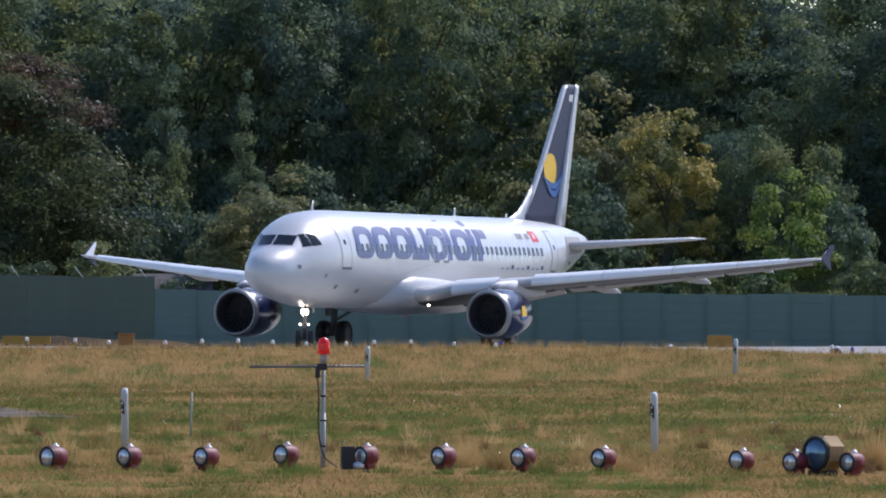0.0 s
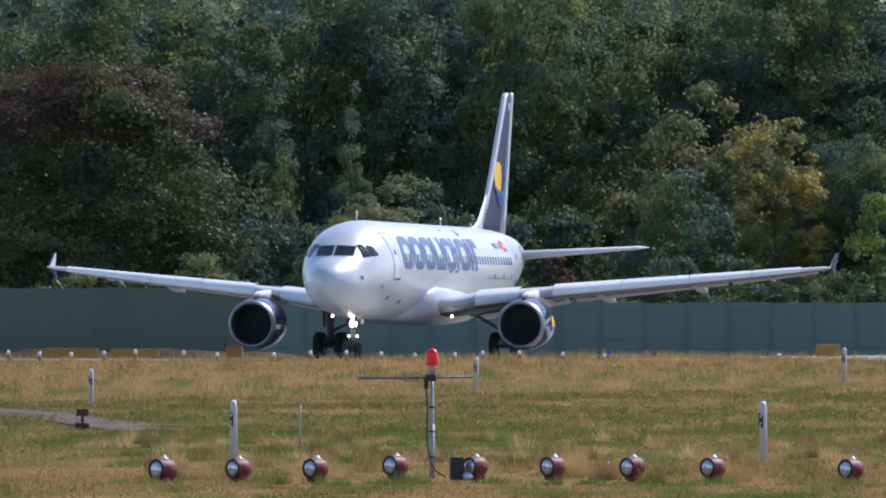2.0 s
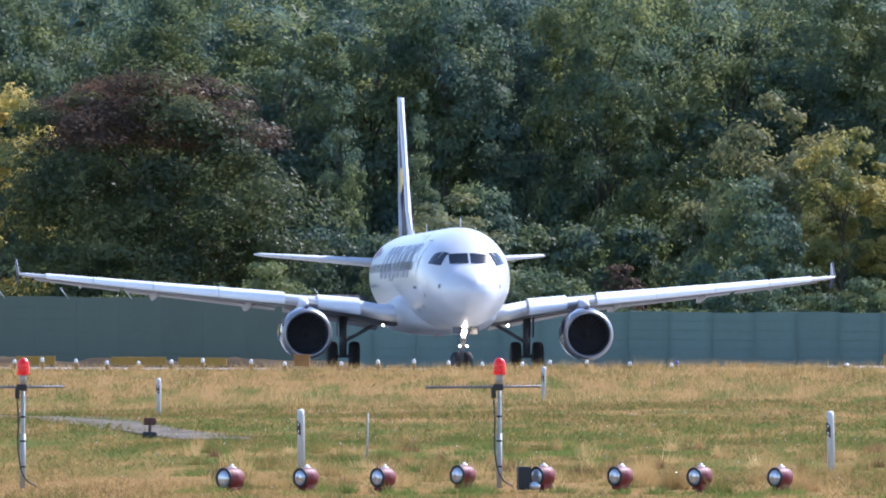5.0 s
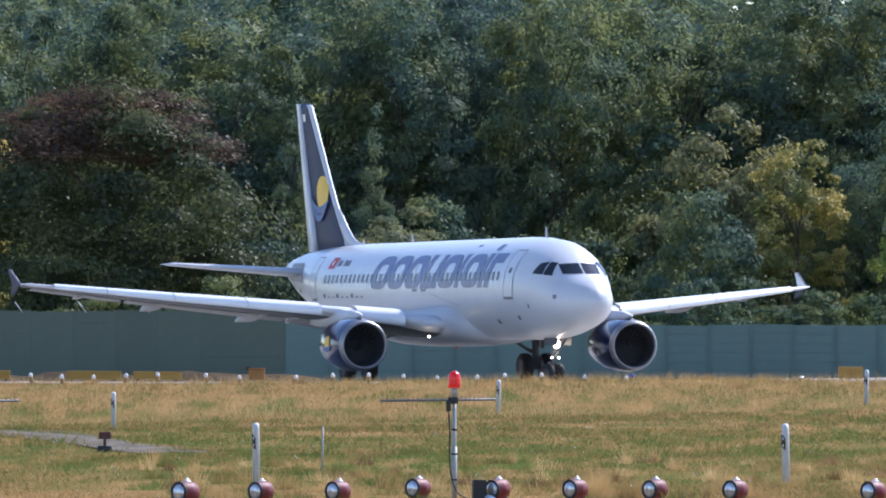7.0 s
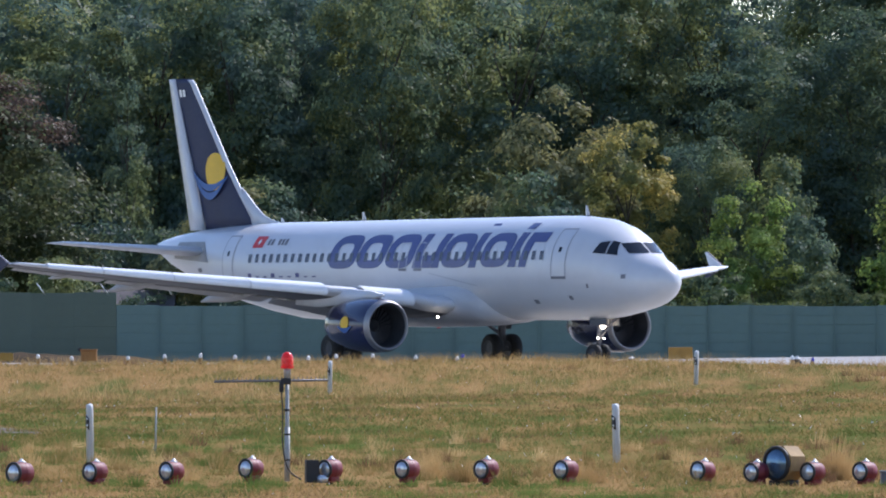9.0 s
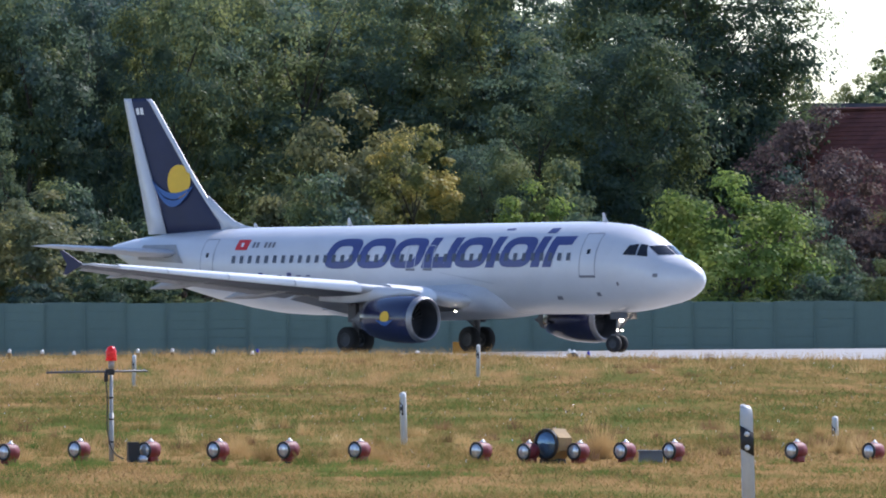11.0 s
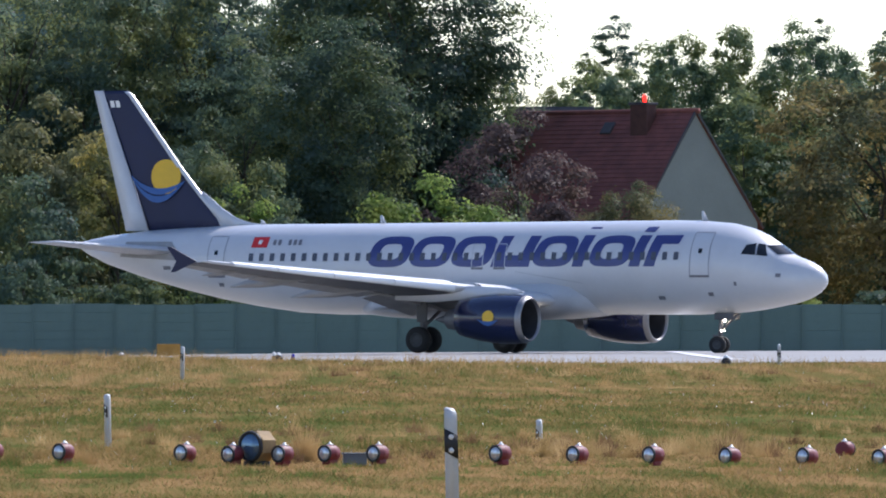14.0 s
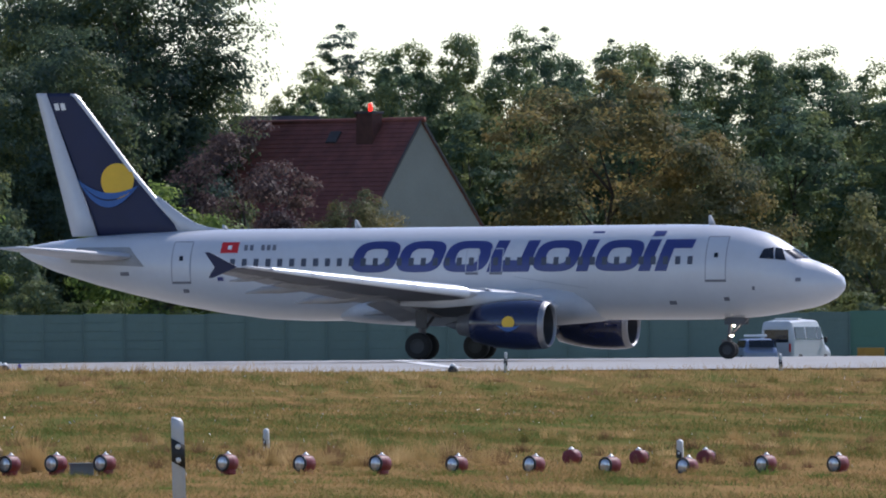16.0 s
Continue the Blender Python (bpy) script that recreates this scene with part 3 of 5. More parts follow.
    for x, zt, zb, w in ((-11.7, 2.68, 2.6, 0.07), (-12.6, 2.82, 2.5, 0.14), (-14.2, 2.9, 2.35, 0.18), (-16.2, 2.75, 2.2, 0.22), (-18.0, 2.55, 2.3, 0.05)):
        y = s * 5.72
        ring.append([Vector((x, y - w, zb)), Vector((x, y + w, zb)), Vector((x, y + w * 0.8, zt)), Vector((x, y - w * 0.8, zt))])
    part("engine_pylon", loft(ring), WINGLIGHT, airliner, "pale grey engine pylon")

# fin and rudder
fin = [(5.20, 29.5, 33.90, 0.10), (5.9, 30.15, 34.15, 0.10), (6.84, 31.05, 34.50, 0.10), (8.17, 32.22, 35.02, 0.095), (11.44, 34.80, 36.28, 0.09), (11.65, 35.08, 36.35, 0.05)]


def fin_ring(le, te, z, th, n=8):
    r = foil(le, te, 0, 0, th, 0.0, n)
    return [Vector((p.x, p.z, z)) for p in r]


part("fin", loft([fin_ring(le, te, z, th) for z, le, te, th in fin][::-1]), NAVY, airliner, "navy blue tail fin")
part("dorsal_fillet", loft([[Vector((-x, w, 5.45)), Vector((-x, -w, 5.45)), Vector((-x, -0.3 * w, z)), Vector((-x, 0.3 * w, z))]
                            for x, w, z in ((28.1, 0.03, 5.66), (28.9, 0.08, 5.78), (29.5, 0.12, 5.98), (30.1, 0.13, 6.34), (30.8, 0.12, 6.86), (31.2, 0.06, 7.15))]), WHITE, airliner, "white dorsal fillet")
le_pts = []
for z in (5.9, 6.84, 8.17, 10.0, 11.44, 11.6):
    le = float(np.interp(z, [f[0] for f in fin], [f[1] for f in fin]))
    le_pts.append([Vector((-le + 0.03, 0.0, z)), Vector((-le - 0.10, 0.10, z)), Vector((-le - 0.2, 0.125, z)), Vector((-le - 0.2, -0.125, z)), Vector((-le - 0.10, -0.10, z))])
part("fin_leading_edge", loft(le_pts), WHITE, airliner, "white leading edge of the fin")
rud = [[Vector((-x0, t, z)), Vector((-x1, 0.02, z)), Vector((-x1, -0.02, z)), Vector((-x0, -t, z))] for z, x0, x1, t in ((5.40, 33.97, 35.16, 0.16), (6.3, 34.30, 35.40, 0.15), (11.44, 36.27, 36.78, 0.055), (11.65, 36.34, 36.83, 0.035))]
part("rudder", loft(rud), WHITE, airliner, "white rudder edge")


def fin_half(X, z):
    le = float(np.interp(z, [f[0] for f in fin], [f[1] for f in fin]))
    te = float(np.interp(z, [f[0] for f in fin], [f[2] for f in fin]))
    ch, u = te - le, min(0.99, max(0.02, (X - le) / (te - le)))
    th = 0.097 * ch * (2.969 * math.sqrt(u) - 1.26 * u - 3.516 * u * u + 2.843 * u ** 3 - 1.015 * u ** 4) * 0.5
    return th * 1.15 + 0.02


def fin_patch(rows_xz, side, proud=0.0):
    """Paint on the fin: rows of (X, z), joined row to row."""
    bm = bmesh.new()
    g = [[bm.verts.new((-X, side * (fin_half(X, z) + proud), z)) for X, z in r] for r in rows_xz]
    for a, b in zip(g, g[1:]):
        for i in range(len(a) - 1):
            bm.faces.new((a[i], a[i + 1], b[i + 1], b[i]))
    return bm


for s in (1, -1):
    cx, cz, R = 33.0, 7.80, 0.77
    rows_ = []
    for j in range(-8, 9):
        h = cz + R * math.sin(math.pi / 2 * j / 8)
        w = R * math.cos(math.pi / 2 * j / 8)
        rows_.append([(cx - w + 2 * w * i / 8, h) for i in range(9)])
    part("sun_emblem", fin_patch(rows_, s), SUNYEL, airliner, "yellow disc on the tail fin")
    # two strands of the wave, hung like a crescent under the disc
    for hi, lo in ((6.80, 6.22), (6.10, 5.52)):
        edge = [[((1 - u) ** 2 * 34.94 + 2 * u * (1 - u) * 33.6 + u * u * 31.98, (1 - u) ** 2 * 7.95 + 2 * u * (1 - u) * c + u * u * 7.62) for u in [i / 18 for i in range(19)]] for c in (hi, lo)]
        edge = [[(a[0] + (b[0] - a[0]) * q, a[1] + (b[1] - a[1]) * q) for a, b in zip(*edge)] for q in (0, 0.25, 0.5, 0.75, 1)]
        part("wave_emblem", fin_patch(edge, s, 0.030), WAVE, airliner, "blue wave on the tail fin")
    # registration letters at the fin's top as plain bars
    part("marking_bar", fin_patch([[(35.78, 11.2), (36.00, 11.2)], [(35.70, 10.9), (35.92, 10.9)]], s), CAPW, airliner, "small white marking bar")
    part("marking_bar", fin_patch([[(35.48, 11.2), (35.70, 11.2)], [(35.40, 10.9), (35.62, 10.9)]], s), CAPW, airliner, "small white marking bar")

# cabin windows, doors, titles, flag on both sides
for s in (1, -1):
    for k in range(40):
        X = 6.32 + 0.545 * k
        if abs(X - 15.6) < 0.2:
            continue
        part("cabin_window", skin([(X - 0.115, 4.02), (X + 0.115, 4.02), (X + 0.115, 4.36), (X - 0.115, 4.36)], s, 2, 2, 0.020), WINDOWG, airliner)
    for X, w, z0, z1 in ((5.2, 0.86, 3.36, 5.18), (29.45, 0.86, 3.40, 5.10), (15.0, 0.52, 3.72, 4.72), (16.1, 0.52, 3.72, 4.72)):
        door = part("cabin_door", skin([(X - w / 2, z0), (X + w / 2, z0), (X + w / 2, z1), (X - w / 2, z1)], s, 3, 8, 0.008 if w > 0.6 else -0.004), WHITE, airliner)
        for a, b, c, d in ((X - w / 2 - 0.03, X - w / 2 + 0.01, z0, z1), (X + w / 2 - 0.01, X + w / 2 + 0.03, z0, z1), (X - w / 2, X + w / 2, z1 - 0.01, z1 + 0.03)):
            part("door_seam", skin([(a, c), (b, c), (b, d), (a, d)], s, 2, 8, 0.016), SEAM if w > 0.6 else BELLY, door)
        part("door_sill", skin([(X - w / 2 - 0.03, z0 - 0.09), (X + w / 2 + 0.03, z0 - 0.09), (X + w / 2 + 0.03, z0 + 0.01), (X - w / 2 - 0.03, z0 + 0.01)], s, 2, 1, 0.018), LINE, door, "dark door sill")
        if w > 0.6:
            part("door_window", skin([(X - 0.09, 4.3), (X + 0.09, 4.3), (X + 0.09, 4.5), (X - 0.09, 4.5)], s, 2, 2, 0.018), GLASS, door)
    # the title as plain slanted frames and bars of the letters' size
    read = 1 if s > 0 else -1            # reading runs aft on the left side and forward on the right
    start = 6.0 if s > 0 else 21.72
    pos = 0.0
    for wd, kind in ((2.06, "frame"), (2.04, "frame"), (2.06, "frame"), (1.92, "open"), (2.02, "frame"), (0.72, "tall"), (2.02, "frame"), (0.72, "dot"), (1.4, "hook")):
        z0, z1 = 3.74, 5.08

        def P(u, z):
            return (start + read * (1.02 * (pos + u) + (z - z0) * 0.30), z)

        def bar(u0, u1, a, b, nu=3):
            q = [P(u0, a), P(u1, a), P(u1, b), P(u0, b)]
            part("title_bar", skin(q, s, nu, 4, 0.014), TITLE, airliner, "dark blue title shape")
        t = 0.52
        if kind == "frame":
            bmx = bmesh.new()
            mid, zc, hw, hh = (wd - 0.06) / 2, (z0 + z1) / 2, (wd - 0.06) / 2, (z1 - z0) / 2

            def curve(q, rx, rz):
                c, v = math.cos(q), math.sin(q)
                return P(mid + rx * math.copysign(abs(c) ** 0.62, c), zc + rz * math.copysign(abs(v) ** 0.62, v))
            for k in range(28):
                q0, q1 = 2 * math.pi * k / 28, 2 * math.pi * (k + 1) / 28
                skin([curve(q0, hw, hh), curve(q1, hw, hh), curve(q1, hw - t * 0.95, hh - 0.33), curve(q0, hw - t * 0.95, hh - 0.33)], s, 1, 2, 0.014, bmx)
            bmesh.ops.remove_doubles(bmx, verts=bmx.verts[:], dist=0.002)
            bmesh.ops.recalc_face_normals(bmx, faces=bmx.faces)
            part("title_ring", bmx, TITLE, airliner, "dark blue rounded title shape")
        elif kind == "open":
            bar(0, t, z0, z1), bar(wd - t - 0.06, wd - 0.06, z0, z1), bar(t, wd - t - 0.06, z0, z0 + 0.5)
        elif kind == "tall":
            bar(0, t, z0, 5.45)
        elif kind == "dot":
            bar(0, t, z0, z1), bar(0, t, 5.22, 5.45)
        else:
            bar(0, t, z0, z1), bar(t, wd - 0.1, z1 - 0.38, z1)
        pos += wd
    # flag and the small marks behind the title, as plain bars
    fx = 27.25
    flag = part("flag", skin([(fx - 0.4, 4.62), (fx + 0.4, 4.62), (fx + 0.4, 5.08), (fx - 0.4, 5.08)], s, 3, 3, 0.014), REDFLAG, airliner, "small red flag with a white disc")
    part("flag_disc", skin([(fx - 0.09, 4.76), (fx + 0.09, 4.76), (fx + 0.09, 4.94), (fx - 0.09, 4.94)], s, 2, 2, 0.02), CAPW, flag)
    for k in range(6):
        X = 26.5 - 0.26 * k
        if k != 2:
            part("marking_bar", skin([(X - 0.09, 4.72), (X + 0.07, 4.72), (X + 0.10, 4.96), (X - 0.06, 4.96)], s, 1, 2, 0.014), LINE, airliner, "small grey marking bar")
    for k in range(9):
        X = 27.6 - 0.62 * k
        part("marking_bar", skin([(X - 0.16, 3.42), (X + 0.12, 3.42), (X + 0.12, 3.42 + (0.05 if k % 3 else 0.17)), (X - 0.16, 3.42 + (0.05 if k % 3 else 0.17))], s, 2, 1, 0.014), TITLE, airliner, "small dark blue marking bar")
    # cockpit panes
    for q in ([(2.78, 4.22), (3.38, 4.26), (3.24, 4.66), (2.88, 4.72)], [(2.30, 4.17), (2.74, 4.21), (2.82, 4.72), (2.56, 4.67)]):
        part("cockpit_window", skin(q, s, 5, 5, 0.014), GLASS, airliner, "dark cockpit side window")
    bmx = bmesh.new()
    g = []
    for j in range(6):
        v = j / 5
        row = []
        for i in range(7):
            u = i / 6
            y = 0.04 + u * 0.74
            Xc = 1.62 + 0.62 * v + 0.36 * u * u * (1 - 0.25 * v)
            c, h, w = hull(Xc)
            k = min(0.995, y / w)
            row.append(bmx.verts.new((-Xc, s * y * 1.005, c + (h + 0.02) * math.sqrt(1 - k * k))))
        g.append(row)
    for j in range(5):
        for i in range(6):
            bmx.faces.new((g[j][i], g[j][i + 1], g[j + 1][i + 1], g[j + 1][i]))
    part("windscreen_pane", bmx, GLASS, airliner, "dark windscreen pane")
    for X, z, w in ((1.75, 3.35, 0.11), (4.8, 2.55, 0.12), (3.6, 3.0, 0.06), (7.2, 2.4, 0.16), (29.3, 3.0, 0.14), (32.2, 3.75, 0.22)):
        part("probe_plate", skin([(X - w, z - 0.08), (X + w, z - 0.08), (X + w, z + 0.08), (X - w, z + 0.08)], s, 2, 2, 0.014), LINE, airliner, "small dark service plate")
    part("fairing_seam", skin([(10.9, 3.02), (14.2, 3.52), (14.2, 3.56), (10.9, 3.06)], s, 8, 1, 0.03), BELLY, airliner)
for X, h in ((5.9, 0.42), (21.9, 0.36), (28.0, 0.2)):
    z = hull(X)[0] + hull(X)[1]
    part("antenna", loft([[Vector((-X + 0.16, 0, z - 0.03)), Vector((-X, 0.03, z - 0.03)), Vector((-X - 0.2, 0, z - 0.03)), Vector((-X, -0.03, z - 0.03))],
                          [Vector((-X - 0.08, 0, z + h)), Vector((-X - 0.12, 0.012, z + h)), Vector((-X - 0.2, 0, z + h)), Vector((-X - 0.12, -0.012, z + h))]]), WHITE, airliner, "white blade antenna")
part("belly_beacon", lathe([(0, 0.07), (0.06, 0.065), (0.09, 0.01)], 12, turn=Matrix.Translation((-16.5, 0, 1.45)) @ Matrix.Rotation(radians(90), 4, "Y")), REDSOFT, airliner, "red anti-collision light")


def wheel_parts(parent, at, r, w):
    wh = part("wheel", lathe([(-w * 0.5, r * 0.55), (-w * 0.5, r * 0.86), (-w * 0.36, r * 0.97), (0, r), (w * 0.36, r * 0.97), (w * 0.5, r * 0.86), (w * 0.5, r * 0.55)], 28,
                             turn=Matrix.Rotation(radians(90), 4, "Z")), RUBBER, parent, "black tyre", at=at)
    part("rim", lathe([(-w * 0.44, r * 0.08), (-w * 0.36, r * 0.3), (-w * 0.42, r * 0.5), (-w * 0.5, r * 0.56), (w * 0.5, r * 0.56), (w * 0.42, r * 0.5), (w * 0.36, r * 0.3), (w * 0.44, r * 0.08)], 20, cap=True,
                      turn=Matrix.Rotation(radians(90), 4, "Z")), DARKIN, wh, "dark grey metal rim")
    return wh


WHEELS = []
nose_gear = part("nose_gear", tube((0, 0, 0.38), (0.12, 0, 1.9), 0.085, 0.11, 14), STEEL, airliner, "grey nose landing gear", at=pose(-5.22, 0, 0))
part("drag_brace", tube((0.08, 0, 1.0), (1.0, 0, 1.85), 0.05), STEEL, nose_gear)
part("axle", tube((0, -0.33, 0.38), (0, 0.33, 0.38), 0.05), STEEL, nose_gear)
part("torque_link", box(0.3, 0.06, 0.32, (-0.15, 0, 0.5), 0.02), STEEL, nose_gear)
for s in (1, -1):
    WHEELS.append((wheel_parts(nose_gear, pose(0, s * 0.25, 0.38), 0.38, 0.22), 0.38, (0, s * 0.25, 0.38)))
    part("gear_door", box(0.9, 0.04, 0.3, (0.35, s * 0.36, 1.46), 0.015), WINGSHADE, nose_gear, "dark grey gear door")
    part("taxi_light", lathe([(0, 0.015), (0.03, 0.032), (0.07, 0.036), (0.08, 0.0)], 12, turn=Matrix.Translation((0.10, s * 0.17, 0.98))), GLOW, nose_gear, "lit taxi light")
part("takeoff_light", lathe([(0, 0.03), (0.04, 0.13), (0.08, 0.155), (0.10, 0.0)], 14, turn=Matrix.Translation((0.18, 0, 1.50))), GLOW, nose_gear, "bright lit nose light")
for s in (1, -1):
    mg = part("main_gear", tube((0, 0, 0.56), (0, 0, 2.3), 0.15, 0.17, 14), STEEL, airliner, "grey main landing gear leg", at=pose(-17.71, s * 3.795, 0))
    part("side_brace", tube((0, -s * 0.05, 1.15), (0.1, -s * 1.65, 2.05), 0.075), STEEL, mg)
    part("axle", tube((0, -0.62, 0.56), (0, 0.62, 0.56), 0.08), STEEL, mg)
    part("torque_link", box(0.4, 0.07, 0.5, (-0.22, 0, 0.65), 0.02), STEEL, mg)
    part("gear_door", box(0.5, 0.05, 0.9, (0.05, s * 0.26, 1.35), 0.02), WINGSHADE, mg, "dark grey gear door")
    for k in (1, -1):
        WHEELS.append((wheel_parts(mg, pose(0, k * 0.46, 0.58), 0.58, 0.42), 0.58, (0, k * 0.46, 0.58)))

PLANE = [
    (0.0, -7.64, 415.95, -21.67, -0.18),
    (0.5, -8.30, 414.68, -19.45, -0.18),
    (1.0, -8.81, 413.38, -17.20, -0.19),
    (1.5, -9.07, 412.09, -14.59, -0.20),
    (2.0, -9.18, 410.66, -11.76, -0.20),
    (2.5, -9.11, 408.92, -8.89, -0.21),
    (3.0, -8.76, 407.27, -5.93, -0.22),
    (3.5, -8.31, 405.41, -2.94, -0.23),
    (4.0, -7.67, 403.45, -0.17, -0.24),
    (6.5, -1.01, 396.93, 16.52, -0.16),
    (7.0, 1.01, 394.77, 20.15, -0.14),
    (7.5, 3.15, 392.27, 23.50, -0.13),
    (8.0, 5.47, 389.65, 26.78, -0.13),
    (8.5, 7.88, 386.91, 29.93, -0.13),
    (8.7, 8.84, 385.81, 31.18, -0.13),
    (10.8, 20.68, 419.95, 42.32, -0.02),
    (11.0, 21.81, 419.23, 43.29, -0.01),
    (11.5, 24.63, 417.43, 45.74, 0.02),
    (12.0, 27.52, 415.94, 48.34, 0.03),
    (12.5, 30.41, 414.87, 50.45, 0.04),
    (13.0, 33.42, 413.93, 52.70, 0.05),
    (13.5, 36.37, 413.00, 54.91, 0.06),
    (14.0, 39.39, 411.93, 57.10, 0.08),
    (14.5, 42.38, 410.52, 59.25, 0.11),
    (15.0, 45.38, 409.29, 61.34, 0.14),
    (15.5, 48.41, 408.17, 63.51, 0.17),
    (16.0, 51.40, 407.16, 66.18, 0.19),
]


def motions():
    walk(airliner, [(t, pose(x, y, z, 0, 0, head - 90)) for t, x, y, head, z in PLANE])
    walk(nose_gear, [(t, pose(-5.22, 0, 0, 0, 0, a)) for t, a in ((0, 24), (4, 20), (8.5, 13), (11, 9), (14, 8), (16, 6))])
    step = 2 / FPS
    rolled, t, steps = 0.0, 0.0, []
    while t < 16.0 + 1e-6:
        steps.append((t, rolled))
        rolled += step * float(np.interp(t, [0, 4, 8.5, 11, 16], [2.0, 3.0, 5.6, 6.3, 6.6]))
        t += step
    for wheel, r, (x, y, z) in WHEELS:
        walk(wheel, [(t, pose(x, y, z) @ Matrix.Rotation((d / r) % (2 * math.pi), 4, "Y")) for t, d in steps])

# ---- fence along the airfield's edge ----
fence = thing("fence", "long green sheet-metal perimeter fence behind the taxiway", "fence", kind="structure")
FY = 480.0


def fence_panel_mesh(h, mat):
    bm = bmesh.new()
    n = 6
    for k in range(n):
        box(1.96 if h < 3 else 1.995, 0.04, h / n - (0.012 if h < 3 else 0.006), (0, 0.006 * (k % 2), k * h / n), 0.006, bm)
    box(1.999, 0.02, h - 0.05, (0, 0.036, 0.02), 0, bm)
    me = bpy.data.meshes.new("fence_panel")
    bm.to_mesh(me)
    bm.free()
    me.materials.append(mat)
    return me


bm = box(0.06, 0.10, 2.66, (0, 0, 0), 0.01)
post_me = bpy.data.meshes.new("fence_post")
bm.to_mesh(post_me)
bm.free()
post_me.materials.append(FENCEB)
panel_a, panel_b, panel_c = fence_panel_mesh(3.24, FENCEA), fence_panel_mesh(2.62, FENCEB), fence_panel_mesh(2.66, FENCEC)
for k in range(68):
    x = -44.6 + 2.0 * k
    me = panel_a if x < -13.5 else panel_c if x > 61 else panel_b
    part_of("fence_panel", me, fence, at=pose(x, FY, -0.25 + 0.03 * math.sin(k * 1.7)))
    if x > -14.5:
        part_of("fence_post", post_me, fence, at=pose(x + 1.0, FY - 0.06, -0.3))
bm = bmesh.new()
prev = None
bank_rng = random.Random(8)
for k in range(60):
    x = -46 + 0.6 * k
    h = 0.42 + 0.10 * math.sin(k * 0.7) + bank_rng.uniform(-0.06, 0.06)
    if k > 54:
        h *= (59 - k) / 5
    row = [bm.verts.new((x, y, -0.36 + z * h)) for y, z in ((468.5, 0), (470.0, 0.75), (471.5, 1.0), (473.5, 0.6), (475.0, 0))]
    if prev:
        for i in range(4):
            bm.faces.new((prev[i], row[i], row[i + 1], prev[i + 1]))
    prev = row
tagged(part("earth_bank", bm, EARTH, None), "low bank of brown earth before the fence", "bank", kind="structure")
for k in range(9):
    x = -35 + 3.0 * k
    part("fence_spike", tube((x, FY, 2.9), (x - 0.35, FY - 0.3, 3.4), 0.03), POSTW, fence, "white outrigger arm")

# ---- approach lamps in the grass ----
LY = 158.0


def spread_x(u, y=LY):
    return u / 18000.0 * y


def approach_lamp():
    ob = thing("approach_lamp", "dark red barrel-shaped approach lamp in the grass", "airfield lamp", "row of approach lamps")
    body = part("housing", lathe([(-0.205, 0.02), (-0.203, 0.150), (-0.185, 0.178), (-0.02, 0.195), (0.08, 0.192), (0.15, 0.170)], 24), LAMPRED, ob)
    part("rib", lathe([(-0.03, 0.188), (-0.02, 0.197), (0.0, 0.197), (0.01, 0.188)], 24), LAMPRED, body)
    part("bezel", lathe([(0.12, 0.17), (0.13, 0.188), (0.165, 0.188), (0.17, 0.150), (0.15, 0.146)], 24), BLACK, ob, "dark lens ring")
    part("lens", lathe([(0.15, 0.148), (0.168, 0.12), (0.182, 0.07), (0.186, 0.005)], 20), LENS, ob, "domed clear glass lens")
    part("cap", lathe([(0.16, 0.05), (0.185, 0.075), (0.20, 0.07), (0.215, 0.035), (0.25, 0.02), (0.255, 0.0)], 14, turn=Matrix.Translation((-0.05, 0, 0)) @ UP), CAPW, ob, "white cap")
    part("base", box(0.24, 0.26, 0.16, (-0.03, 0, -0.26), 0.03), LAMPRED, ob)
    part("stem", tube((0, 0, -0.45), (0, 0, -0.24), 0.06), BLACK, ob)
    return ob


lamp0 = approach_lamp()
first = True
for u, v, turn in ((-687, 374, 226), (-553, 371.5, 228), (-416.5, 371, 228), (-275, 366, 228), (-134, 367, 227), (3.5, 367, 228), (144.4, 367, 228), (286.9, 368, 228), (530.9, 370, 228), (626, 372, 228),
                   (727, 372, 228), (820, 371, 228), (918, 371, 228), (1164.4, 371, 226), (1320, 373, 225), (1473, 374, 225), (1627.6, 376.5, 224), (1783.5, 377, 224), (1937, 379, 224), (2093.6, 382, 224), (2253, 377, 226), (2400, 378, 226)):
    m = pose(spread_x(u), LY, 1 - (v - 127) * LY / 18000, 0, 0, turn) @ pose(0, 0, 0, random.uniform(-4, 4), random.uniform(-5, 3), 0) @ Matrix.Scale(0.9, 4)
    if first:
        lamp0.matrix_basis, first = m, False
    else:
        copy_thing(lamp0, m)
for u, v in ((1856, 359), (1992, 360.5), (2128, 361)):
    y = LY + 9
    c = copy_thing(lamp0, pose(spread_x(u + 8) * (y + 21) / (LY + 21), y, 1 - (v + 2 - 127) * y / 18000, 0, 0, 58) @ Matrix.Scale(0.88, 4))
    tagged(c, "dark red approach lamp turned away, seen from behind")

big = thing("threshold_lamp", "large ochre lamp with bluish lens beside red lamps", "airfield lamp", at=pose(spread_x(676.6), LY + 0.2, -1.02, 0, 0, 226) @ Matrix.Scale(1.0, 4))
part("housing", lathe([(-0.27, 0.03), (-0.26, 0.2), (-0.2, 0.29), (0.0, 0.30), (0.14, 0.30), (0.16, 0.26)], 8, turn=Matrix.Rotation(radians(22.5), 4, "X")), OCHRE, big, smooth=False)
